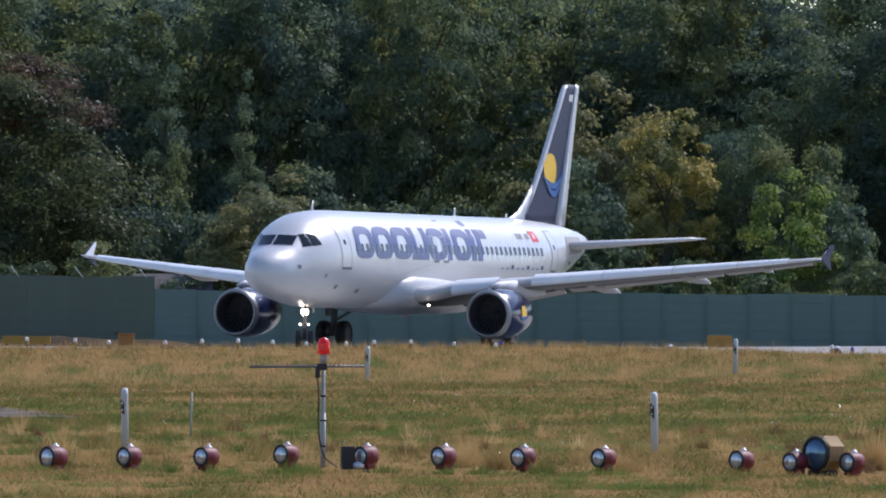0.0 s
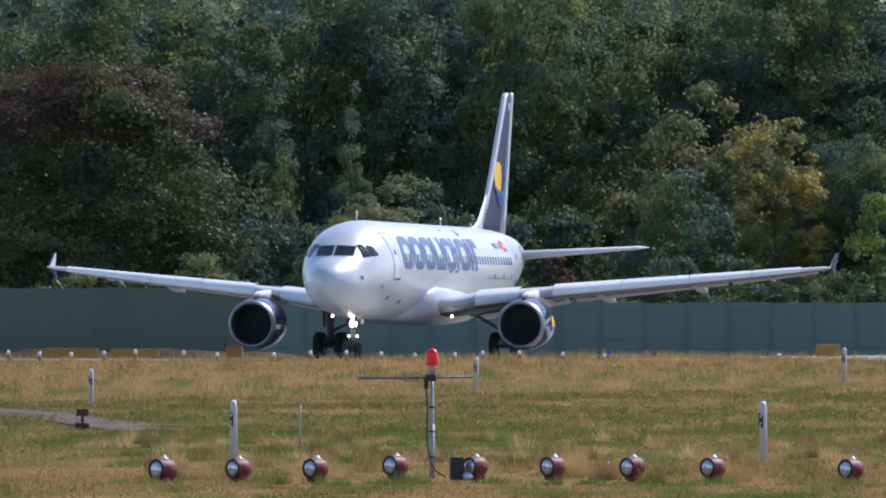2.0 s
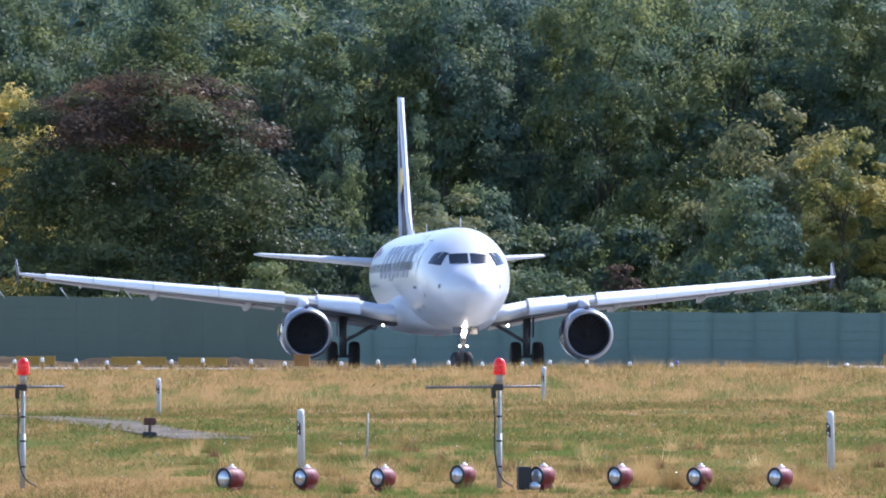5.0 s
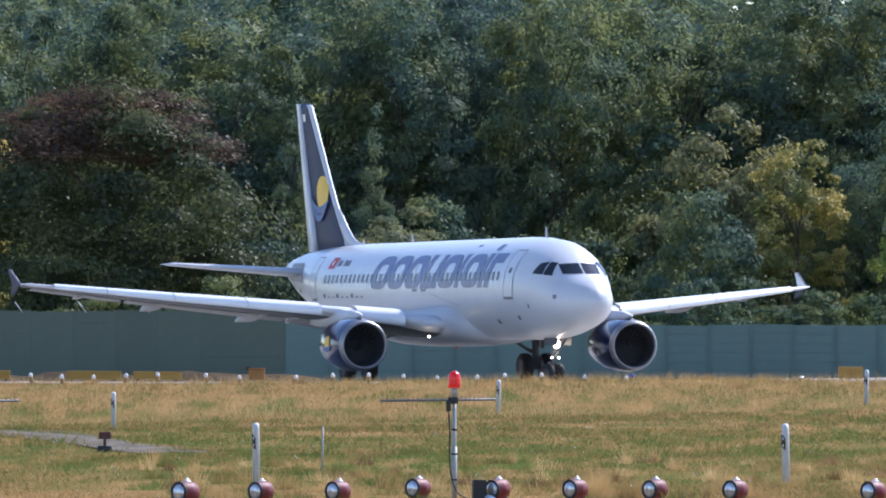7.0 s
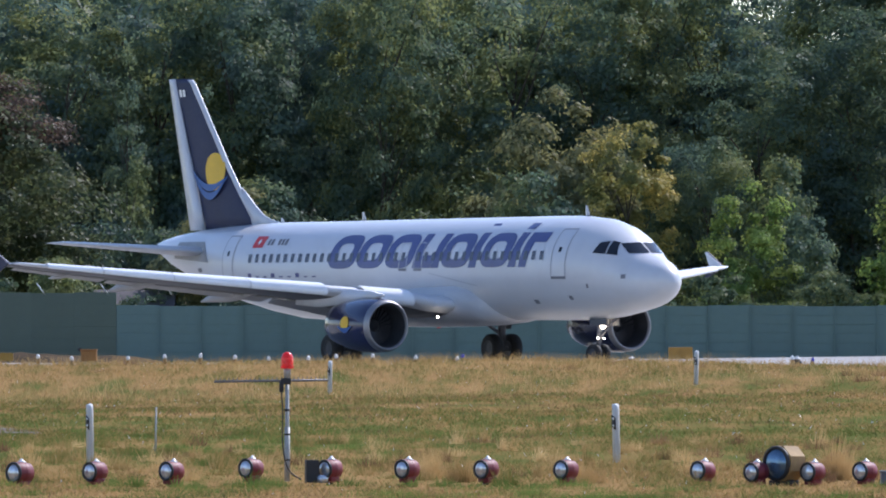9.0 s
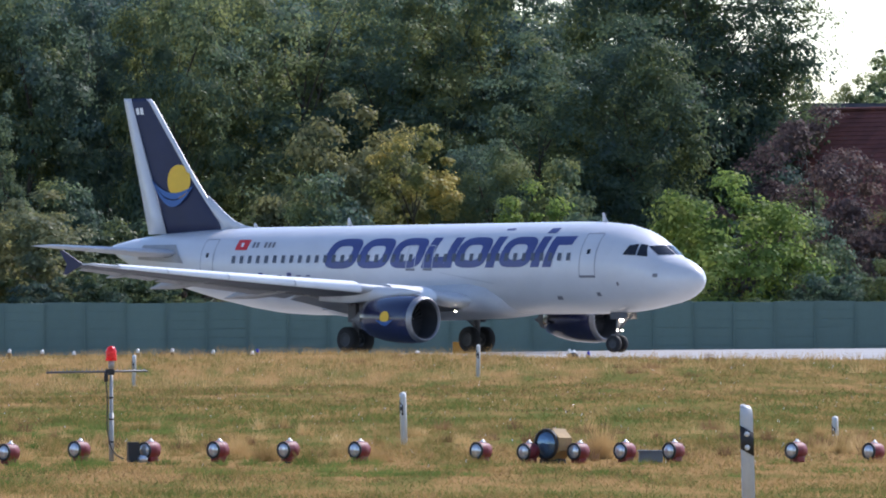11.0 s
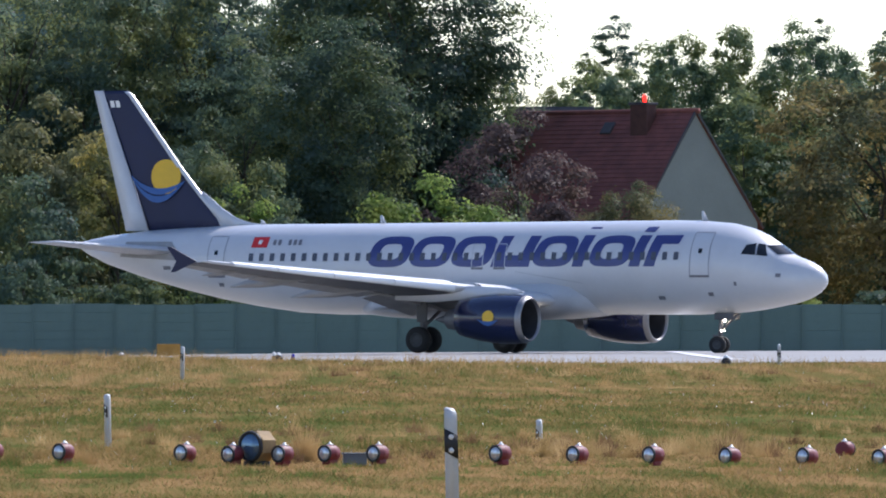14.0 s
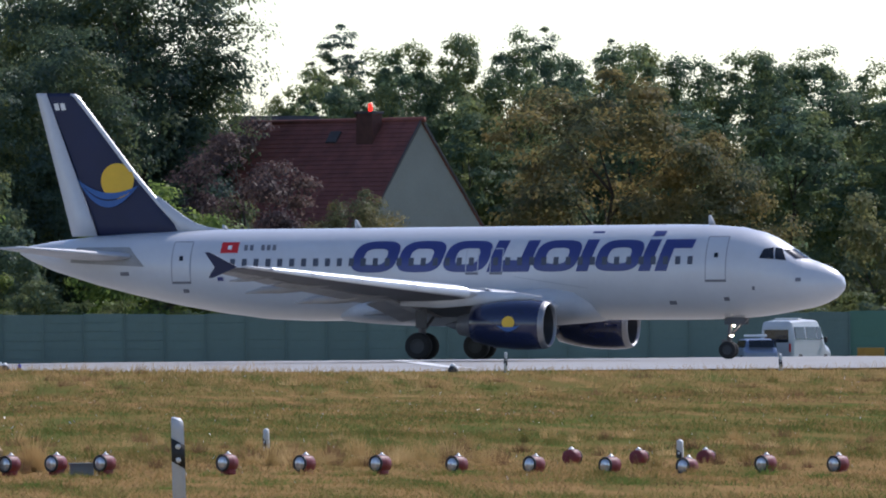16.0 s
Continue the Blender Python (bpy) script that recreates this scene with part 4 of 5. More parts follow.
part("bezel", lathe([(0.14, 0.265), (0.15, 0.275), (0.2, 0.272), (0.21, 0.235), (0.17, 0.23)], 28), BLACK, big, "dark lens ring")
part("lens", lathe([(0.175, 0.232), (0.2, 0.19), (0.22, 0.1), (0.225, 0.005)], 24), BLUELENS, big, "bluish domed lens")
part("yoke", box(0.16, 0.5, 0.1, (0, 0, -0.36), 0.02), BLACK, big)
part("stem", tube((0, 0, -0.5), (0, 0, -0.28), 0.06), MASTG, big)
gb = thing("junction_box", "low grey metal junction box in the grass", "box", at=pose(spread_x(875), LY + 0.5, -1.36))
part("body", box(0.42, 0.28, 0.2, (0, 0, 0), 0.015), BOXG, gb, smooth=False)
part("lid", box(0.46, 0.32, 0.03, (0, 0, 0.195), 0.008), BOXG, gb, smooth=False)


# ---- obstruction-light masts ----
def mast():
    ob = thing("light_mast", "slim mast with crossbar and red obstruction light", "light mast", "obstruction masts")
    part("pole", tube((0, 0, 0), (0, 0, 1.62), 0.036, 0.030, 12), MASTG, ob)
    for z in (0.32, 0.72, 1.1):
        part("pole_band", lathe([(z, 0.036), (z + 0.004, 0.047), (z + 0.03, 0.047), (z + 0.034, 0.033)], 12, turn=UP), BLACK, ob)
    part("pole_sleeve", tube((0, 0, 0.0), (0, 0, 0.85), 0.043, 0.043, 12), MASTG, ob)
    part("crossbar", tube((-1.15, 0, 1.56), (0.64, 0.0, 1.585), 0.018, 0.018, 8), STEEL, ob, "thin crossbar with spikes")
    spike_me = bpy.data.meshes.new("bird_spike")
    sp = tube((0, 0, 0), (0, 0, 0.05), 0.008, 0.005, 5)
    sp.to_mesh(spike_me)
    sp.free()
    spike_me.materials.append(STEEL)
    for k in range(26):
        part_of("bird_spike", spike_me, ob, at=pose(-1.12 + k * 0.068, 0, 1.568 + 0.00095 * k, 0, random.uniform(-12, 12)))
    part("clamp", box(0.16, 0.1, 0.1, (-0.02, 0, 1.52), 0.015), BLACK, ob)
    part("cable_box", box(0.07, 0.08, 0.16, (-0.09, -0.02, 1.4), 0.01), BLACK, ob)
    part("lamp_foot", tube((0, 0, 1.62), (0, 0, 1.78), 0.05, 0.06), MASTG, ob)
    lamp = part("red_lamp", lathe([(1.78, 0.075), (1.80, 0.105), (1.83, 0.09), (1.86, 0.105), (1.89, 0.09), (1.92, 0.103), (1.96, 0.085), (2.0, 0.07), (2.03, 0.01)], 18, turn=UP), REDSOFT, ob, "lit red signal glass")
    part("lamp_guard", lathe([(1.765, 0.06), (1.77, 0.105), (1.80, 0.105), (1.81, 0.09)], 16, turn=UP), REDSOFT, lamp)
    cu = bpy.data.curves.new("cable", "CURVE")
    cu.dimensions, cu.bevel_depth = "3D", 0.012
    sp = cu.splines.new("BEZIER")
    pts = [(-0.09, -0.04, 1.4), (-0.07, -0.06, 1.1), (-0.06, -0.06, 0.5), (0.05, -0.12, 0.15), (0.22, -0.1, 0.03)]
    sp.bezier_points.add(len(pts) - 1)
    for b, p in zip(sp.bezier_points, pts):
        b.co, b.handle_left_type, b.handle_right_type = p, "AUTO", "AUTO"
    cab = new("tmp_cable", cu)
    me = bpy.data.meshes.new_from_object(cab)
    bpy.data.objects.remove(cab)
    me.materials.append(BLACK)
    part_of("cable", me, ob)
    return ob


m0 = mast()
m0.matrix_basis = pose(spread_x(-210), LY, -1.30)
copy_thing(m0, pose(spread_x(-1054), LY, -1.33))
for u in (-166,):
    bx = thing("control_box", "small black control box by the mast foot", "box", "mast boxes", at=pose(spread_x(u), LY - 0.15, -1.32, 0, 0, 12))
    part("body", box(0.2, 0.16, 0.36, (0, 0, 0), 0.01), BLACK, bx, smooth=False)
    part("door", box(0.16, 0.012, 0.3, (0, -0.082, 0.03), 0.004), BLACK, bx, smooth=False)
    part("foot_light", lathe([(-0.08, 0.02), (-0.06, 0.06), (0.06, 0.07), (0.09, 0.05), (0.1, 0.0)], 12, turn=Matrix.Translation((0.16, -0.1, 0.06)) @ Matrix.Rotation(radians(215), 4, "Z")), LENS, bx)


# ---- marker posts ----
def marker_post(h=1.05):
    ob = thing("marker_post", "white plastic marker post with slanted black band", "marker post", "marker posts")
    w, d = 0.062, 0.05
    ring = []
    for z, k in ((-0.25, 1.0), (h - 0.12, 0.94)):
        ring.append([Vector((-w * k, -d * k, z)), Vector((w * k, -d * k, z)), Vector((w * 0.8 * k, d * k, z)), Vector((-w * 0.8 * k, d * k, z))])
    ring.append([Vector((-w * 0.9, -d * 0.9, h - 0.02)), Vector((w * 0.9, -d * 0.9, h - 0.06)), Vector((w * 0.7, d * 0.8, h - 0.02)), Vector((-w * 0.7, d * 0.8, h))])
    bm = loft(ring)
    bmesh.ops.bevel(bm, geom=bm.edges[:], offset=0.008, segments=2, affect="EDGES")
    part("body", bm, POSTW, ob)
    band = bmesh.new()
    k = 0.965
    r = [[Vector((-w * k, -d * k - 0.005, z0)), Vector((w * k, -d * k - 0.005, z1)), Vector((w * k, -d * k + 0.004, z1)), Vector((-w * k, -d * k + 0.004, z0))] for z0, z1 in ((h - 0.40, h - 0.47), (h - 0.19, h - 0.26))]
    part("band", loft(r, band), BLACK, ob, "slanted black band")
    for z in (h - 0.27, h - 0.39):
        part("reflector", lathe([(0, 0.024), (0.006, 0.024), (0.008, 0.001)], 12, turn=Matrix.Translation((0.0, -d * k - 0.004, z)) @ Matrix.Rotation(radians(-90), 4, "Z")), REFL, ob, "round white reflector")
    return ob


p0 = marker_post()
first = True
for x, y, top, turn in ((spread_x(-560, 175), 175, None, -60), (spread_x(378, 175), 175, None, -58), (spread_x(519, 305), 305, None, -40), (spread_x(-132, 310), 310, None, -50), (spread_x(-813, 290), 290, None, -40),
                        (4.49, 69, 0.34, 0), (12.32, 180, -0.72, -60), (19.73, 172, -0.89, -40), (28.8, 314.5, 0.62, 0), (38.0, 314.5, 0.56, 0)):
    z = gz(x, y) if top is None else top - 1.05
    m = pose(x, y, z, random.uniform(-1, 1), random.uniform(-1.5, 1.5), turn)
    if first:
        p0.matrix_basis, first = m, False
    else:
        copy_thing(p0, m)
for x, y, h in ((spread_x(-444, 186), 186, 0.85),):
    st = thing("stake", "thin weathered wooden stake in the meadow", "stake", at=pose(x, y, gz(x, y), 1, 1))
    part("rod", tube((0, 0, -0.1), (0, 0, h), 0.022, 0.016), MASTG, st)
st = thing("survey_stub", "short rusty post with a sign plate", "post", at=pose(spread_x(-829, 212), 212, gz(-9.7, 212)))
part("rod", tube((0, 0, -0.1), (0, 0, 0.36), 0.035, 0.035), BRICK, st)
part("plate", box(0.26, 0.05, 0.15, (0, 0, 0.28), 0.02), BRICK, st)
part("foot", box(0.3, 0.26, 0.16, (0, 0, -0.02), 0.03), BLACK, st)


# ---- small white-capped edge lights on the bank ----
def edge_light():
    ob = thing("edge_light", "small white-capped taxiway edge light on a stem", "edge light", "edge lights")
    part("stem", tube((0, 0, -0.35), (0, 0, 0.0), 0.03, 0.03, 8), BLACK, ob)
    part("base", lathe([(-0.02, 0.05), (0.0, 0.075), (0.14, 0.075), (0.16, 0.055)], 14, turn=UP), OCHRE, ob)
    part("cap", lathe([(0.15, 0.05), (0.17, 0.066), (0.24, 0.066), (0.29, 0.04), (0.305, 0.005)], 14, turn=UP), CAPW, ob, "white lens cap")
    return ob


e0 = edge_light()
first = True
EL = (-1070, -1020, -960, -905, -850, -792, -735, -650, -590, -490, -425, -362, -300, -240, -170, -120, -55, 20, 95, 690)
for i, u in enumerate(EL):
    y = 346 + 2 * math.sin(i * 2.1)
    m = pose(spread_x(u, y), y, 0.0 + 0.05 * math.sin(i * 1.3), 0, random.uniform(-4, 4), 0)
    if first:
        e0.matrix_basis, first = m, False
    else:
        copy_thing(e0, m)
for x, y, z in ((26.9, 312.5, 0.06), (7.9, 352, 0.05), (13.5, 348, 0.06)):
    fl = thing("runway_light", "low dark runway light with white top", "edge light", "runway lights", at=pose(x, y, z))
    part("base", lathe([(-0.1, 0.16), (0.0, 0.17), (0.06, 0.13), (0.1, 0.1)], 14, turn=UP), BLACK, fl)
    part("dome", lathe([(0.09, 0.1), (0.15, 0.09), (0.19, 0.03), (0.195, 0.0)], 12, turn=UP), CAPW, fl)

for u in (104, 726):
    fl = thing("taxiway_light", "small blue taxiway light on a dark base", "edge light", "blue taxiway lights", at=pose(spread_x(u, 345), 345, 0.10 if u < 200 else -0.02))
    part("base", lathe([(-0.15, 0.07), (0.0, 0.07), (0.10, 0.06)], 14, turn=UP), OCHRE, fl)
    part("dome", lathe([(0.10, 0.06), (0.18, 0.06), (0.23, 0.03), (0.24, 0.0)], 12, turn=UP), BLUEDOME, fl, "deep blue glass dome")

# ---- yellow boards and boxes near the fence ----
for x, y, z, sx, sz in ((-21.8, 462, -0.3, 2.5, 0.38), (-18.9, 462, -0.3, 2.2, 0.36), (12.0, 440, -0.2, 1.05, 0.55), (59.6, 465, -0.25, 1.3, 0.75), (-26.5, 462, -0.3, 1.8, 0.4)):
    sb = thing("sign_box", "low faded yellow airfield sign box", "sign box", "yellow sign boxes", at=pose(x, y, z))
    part("body", box(sx, 0.25, sz, (0, 0, 0.1), 0.02), YELBOX, sb, smooth=False)
    for k in (-1, 1):
        part("foot", box(0.08, 0.2, 0.12, (k * sx * 0.4, 0, 0), 0.0), BLACK, sb, smooth=False)
for u, y, z in ((-560, 349, 0.06),):
    sb = thing("sign_box", "small rusty orange sign box on the bank", "sign box", "orange boxes", at=pose(spread_x(u, y), y, z))
    part("body", box(0.55, 0.3, 0.36, (0, 0, 0.02), 0.03), ORANGE, sb, smooth=False)
    part("lid", box(0.6, 0.34, 0.05, (0, 0, 0.38), 0.01), ORANGE, sb, smooth=False)
    part("lug", box(0.14, 0.1, 0.12, (-0.3, 0, 0.36), 0.01), BLACK, sb, smooth=False)


# ---- house with the red roof ----
house = thing("house", "house with steep red tiled roof and grey gable", "house", at=pose(39.4, 545.5, -0.4, 0, 0, 45))
HW, HR, HL, EV, RD = 4.7, 5.35, 6.4, 7.7, 13.65       # gable width on both sides of the ridge, half length, eaves, ridge
prof = [(-HW, 0), (HR, 0), (HR, EV), (0, RD - 0.1), (-HW, EV)]
bm = loft([[Vector((x, y, z)) for x, z in prof] for y in (-HL, HL)])
part("wall", bm, PLASTER, house, "grey plastered gable wall", smooth=False)
for s, side_w in ((1, HR), (-1, HW)):
    slab = [Vector((s * (side_w + 0.45), 0, EV - 0.5)), Vector((0, 0, RD)), Vector((0, 0, RD - 0.14)), Vector((s * (side_w + 0.4), 0, EV - 0.62))]
    roof = part("roof", loft([[Vector((v.x, y, v.z)) for v in slab] for y in (-HL - 0.07, HL + 0.25)]), ROOF, house, "steep slope of red roof tiles in courses", smooth=False)
    n = 26
    for k in range(n):
        p = [Vector((s * (side_w + 0.45) * (1 - q), 0, (EV - 0.5) + (RD - EV + 0.5) * q)) for q in (k / n, min(1, (k + 1.1) / n))]
        up = Vector((s * 0.75, 0, 0.66))
        q = [p[0] + up * 0.07, p[1] + up * 0.04, p[1], p[0]]
        part("tile_course", loft([[Vector((v.x, y, v.z)) for v in q] for y in (-HL - 0.09, HL + 0.27)]), ROOF, roof, smooth=False)
    vb = bmesh.new()
    for y in (-HL - 0.12,):
        loft([[Vector((s * (side_w + 0.5), y, EV - 0.55)), Vector((s * (side_w + 0.5), y + 0.1, EV - 0.55)), Vector((s * (side_w + 0.35), y + 0.1, EV - 0.45)), Vector((s * (side_w + 0.35), y, EV - 0.45))],
              [Vector((s * 0.05, y, RD + 0.1)), Vector((s * 0.05, y + 0.1, RD + 0.1)), Vector((0, y + 0.1, RD - 0.1)), Vector((0, y, RD - 0.1))]], vb)
    part("verge_board", vb, SLATE, house, smooth=False)
part("ridge", tube((0, -HL - 0.25, RD + 0.02), (0, HL + 0.25, RD + 0.02), 0.16), ROOF, house)
ch = part("chimney", box(0.85, 1.2, 2.3, (-0.7, -3.2, RD - 1.9), 0.03), BRICK, house, "dark brick chimney", smooth=False)
part("chimney_cap", box(1.0, 1.35, 0.14, (-0.7, -3.2, RD + 0.38), 0.02), SLATE, ch, smooth=False)
part("warning_light", lathe([(0, 0.10), (0.3, 0.11), (0.42, 0.08), (0.46, 0.0)], 12, turn=Matrix.Translation((-0.7, -3.3, RD + 0.52)) @ UP), REDGLOW, ch, "lit red warning light on the chimney")
sk = part("roof_window", box(0.8, 0.75, 0.12, (0, 0, 0), 0.02, turn=Matrix.Rotation(radians(-52), 4, "Y")), SLATE, house, "small roof window", smooth=False, at=pose(-0.80, -0.7, RD - 0.92))
for y in (-3.0, 0.0, 3.0):
    wf = part("window", box(0.12, 1.2, 1.4, (-HW - 0.02, y, 4.2), 0.01), VANW, house, smooth=False)
    part("pane", box(0.05, 1.0, 1.2, (-HW - 0.09, y, 4.3), 0.0), GLASS, wf, smooth=False)
for x, y, w, d, e, r, turn in ((45.8, 604, 4.6, 3.1, 12.0, 14.7, 90), (39.8, 602, 1.4, 2.4, 12.6, 15.2, 90), (-13.2, 497, 1.5, 1.7, 2.8, 3.55, 90)):
    h2 = thing("outbuilding", "low building with dark felted roof among trees", "building", "outbuildings", at=pose(x, y, -0.35, 0, 0, turn))
    part("wall", box(2 * w, 2 * d, e, (0, 0, 0), 0), PLASTER if r < 5 else SLATE, h2, smooth=False)
    rb = loft([[Vector((sx * (w + 0.3), sy, z)) for sx, z in ((-1, e - 0.1), (0, r), (1, e - 0.1), (1, e - 0.25), (0, r - 0.25), (-1, e - 0.25))] for sy in (-d - 0.3, d + 0.3)])
    part("roof", rb, SLATE, h2, smooth=False)

# ---- van and patrol car beyond the taxiway ----
van = thing("van", "white high-roofed van with dark windows, parked", "van", at=pose(56.1, 466, -0.34, 0, 0, 58))
ring = []
for x, zt, zb, w in ((-2.55, 1.95, 0.42, 0.86), (-2.45, 2.22, 0.36, 0.95), (-0.5, 2.32, 0.34, 0.97), (0.9, 2.28, 0.34, 0.97), (1.5, 1.75, 0.34, 0.96), (1.75, 1.25, 0.34, 0.95), (2.4, 1.02, 0.36, 0.92), (2.55, 0.75, 0.40, 0.85)):
    ring.append([Vector((x, w, zb)), Vector((x, w, zb + (zt - zb) * 0.55)), Vector((x, w * 0.86, zt - 0.08)), Vector((x, w * 0.7, zt)), Vector((x, -w * 0.7, zt)), Vector((x, -w * 0.86, zt - 0.08)), Vector((x, -w, zb + (zt - zb) * 0.55)), Vector((x, -w, zb))])
bm = loft(ring)
bmesh.ops.scale(bm, vec=(0.86, 0.94, 1.0), verts=bm.verts)
bmesh.ops.bevel(bm, geom=bm.edges[:], offset=0.03, segments=2, affect="EDGES")
part("body", bm, VANW, van, smooth=False)
for s in (1, -1):
    for x0, x1 in ((-1.95, -0.85), (-0.7, 0.4), (0.5, 1.0)):
        part("window", box(x1 - x0, 0.03, 0.60, ((x0 + x1) / 2, s * 0.918, 1.36), 0.01, turn=Matrix.Rotation(radians(s * 8.5), 4, "X")), GLASS, van, "dark side window", smooth=False)
    for x in (-1.4, 1.42):
        wh = part("wheel", lathe([(-0.1, 0.2), (-0.1, 0.31), (0, 0.34), (0.1, 0.31), (0.1, 0.2)], 20, turn=Matrix.Translation((x, s * 0.82, 0.34)) @ Matrix.Rotation(radians(90), 4, "Z")), RUBBER, van)
        part("rim", lathe([(-0.09, 0.02), (-0.09, 0.2), (0.09, 0.2), (0.09, 0.02)], 14, turn=Matrix.Translation((x, s * 0.83, 0.34)) @ Matrix.Rotation(radians(90), 4, "Z")), STEEL, wh)
    part("tail_lamp", box(0.05, 0.1, 0.4, (-2.20, s * 0.72, 0.75), 0.01), REDFLAG, van, smooth=False)
    part("mirror", box(0.12, 0.16, 0.26, (1.25, s * 1.0, 1.2), 0.03), BLACK, van)
part("rear_window", box(0.03, 1.28, 0.62, (-2.20, 0, 1.2), 0.01), GLASS, van, smooth=False)
part("windscreen", box(0.03, 1.5, 0.72, (1.34, 0, 1.18), 0.01, turn=Matrix.Rotation(radians(-38), 4, "Y")), GLASS, van, smooth=False)
part("roof_bar", box(0.3, 1.3, 0.09, (-0.9, 0, 2.29), 0.03), CAPW, van)
car = thing("patrol_car", "silver blue estate car with light bar, parked", "car", at=pose(53.75, 463.5, -0.34, 0, 0, 95))
ring = []
for x, zt, zb, w in ((-2.2, 0.75, 0.35, 0.75), (-2.05, 0.95, 0.3, 0.85), (-1.8, 1.35, 0.28, 0.88), (-1.0, 1.47, 0.28, 0.89), (0.2, 1.45, 0.28, 0.89), (0.95, 1.02, 0.28, 0.89), (1.9, 0.85, 0.3, 0.85), (2.15, 0.6, 0.36, 0.75)):
    b = min(zt, 0.9)
    ring.append([Vector((x, w, zb)), Vector((x, w, b - 0.05)), Vector((x, w * 0.78, zt)), Vector((x, -w * 0.78, zt)), Vector((x, -w, b - 0.05)), Vector((x, -w, zb))])
bm = loft(ring)
bmesh.ops.scale(bm, vec=(0.9, 0.95, 0.95), verts=bm.verts)
bmesh.ops.bevel(bm, geom=bm.edges[:], offset=0.03, segments=2, affect="EDGES")
part("body", bm, CARB, car, smooth=False)
for s in (1, -1):
    for x0, x1 in ((-1.7, -0.7), (-0.62, 0.2)):
        part("window", box(x1 - x0, 0.02, 0.36, ((x0 + x1) / 2, s * 0.80, 0.97), 0.01, turn=Matrix.Rotation(radians(s * 18), 4, "X")), GLASS, car, smooth=False)
    for x in (-1.35, 1.35):
        part("wheel", lathe([(-0.1, 0.05), (-0.1, 0.28), (0, 0.31), (0.1, 0.28), (0.1, 0.05)], 18, turn=Matrix.Translation((x, s * 0.8, 0.31)) @ Matrix.Rotation(radians(90), 4, "Z")), RUBBER, car)
part("rear_window", box(0.02, 1.2, 0.38, (-2.0, 0, 0.98), 0.01, turn=Matrix.Rotation(radians(25), 4, "Y")), GLASS, car, smooth=False)
part("light_bar", box(0.25, 1.1, 0.12, (-0.5, 0, 1.47), 0.03), CAPW, car, "white light bar")


# ---- trees ----
def crown_mesh(name, seed, mat, shape="round", clumps=110, per=95, leaf=0.02, aspect=1.2, loose=1.0, bulk=1.0):
    """Leaves in clumps inside an uneven crown, one unit high and about one wide; aspect: how much taller than wide it will stand."""
    rng = np.random.default_rng(seed)
    c = []
    while len(c) < clumps:
        p = rng.uniform(-1, 1, 3)
        z = (p[2] + 1) / 2
        if shape == "round":
            r = math.sqrt(max(0, 1 - ((z - 0.48) / 0.52) ** 2)) * 0.5
        elif shape == "tall":
            r = 0.5 * min(1, (z / 0.22) ** 0.6) * (1 - 0.55 * max(0, z - 0.35) ** 1.3) * (1 if z < 0.93 else 0.5)
        elif shape == "cone":
            r = 0.5 * (1 - z) ** 0.8 + 0.02
        elif shape == "dome":
            r = 0.5 * math.sqrt(max(0, 1 - z * z)) + 0.01
        else:
            r = 0.5 * min(1, (z / 0.12) ** 0.5) * math.sqrt(max(0, 1 - (max(0, z - 0.3) / 0.7) ** 2))
        a = math.atan2(p[1], p[0])
        r *= 1 + 0.20 * math.sin(3 * a + seed + 7 * z) + 0.14 * math.sin(7 * a - 11 * z + seed)
        d = math.hypot(p[0], p[1]) * 0.55
        if d < r and (d > r * 0.5 or rng.random() < 0.25):
            c.append((p[0] * 0.55, p[1] * 0.55, z, rng.uniform(0.055, 0.12) * loose * bulk))
    c = np.array(c)
    n = clumps * per
    idx = np.repeat(np.arange(clumps), per)
    iso = np.array([1.0, 1.0, 1.0 / aspect])
    # leaves lie thickest on the upper outside of each clump; its underside stays open
    v = rng.normal(size=(n, 3))
    v /= np.linalg.norm(v, axis=1)[:, None]
    v[:, 2] = np.where(rng.random(n) < 0.72, np.abs(v[:, 2]), v[:, 2])
    rad = rng.uniform(0.1, 1.0, n) ** 0.35 * rng.uniform(0.72, 1.25, n) * np.where(rng.random(n) < 0.03, 1.3, 1.0)
    squash = rng.uniform(0.65, 1.05, clumps)[idx]
    spread_ = np.stack([np.full(n, 1.2), np.full(n, 1.2), squash], 1)
    p = c[idx, :3] + v * spread_ * iso * (c[idx, 3] * rad)[:, None]
    out = (p - np.array([0, 0, 0.45])) * np.array([2.0, 2.0, 1.6])
    nrm = v * 0.8 + out * 0.4 + rng.normal(size=(n, 3)) * 0.38 + np.array([0, 0, 0.4])
    nrm /= np.linalg.norm(nrm, axis=1)[:, None]
    t = np.cross(nrm, rng.normal(size=(n, 3)))
    t /= np.linalg.norm(t, axis=1)[:, None]
    b = np.cross(nrm, t)
    s = (leaf * rng.uniform(0.55, 1.25, n))[:, None]
    co = np.stack([p - (t + b * 0.62) * s * iso, p + (t - b * 0.62) * s * iso, p + b * s * 0.95 * iso], 1).reshape(-1, 3)
    return quick_mesh(name, co, 3, mat)


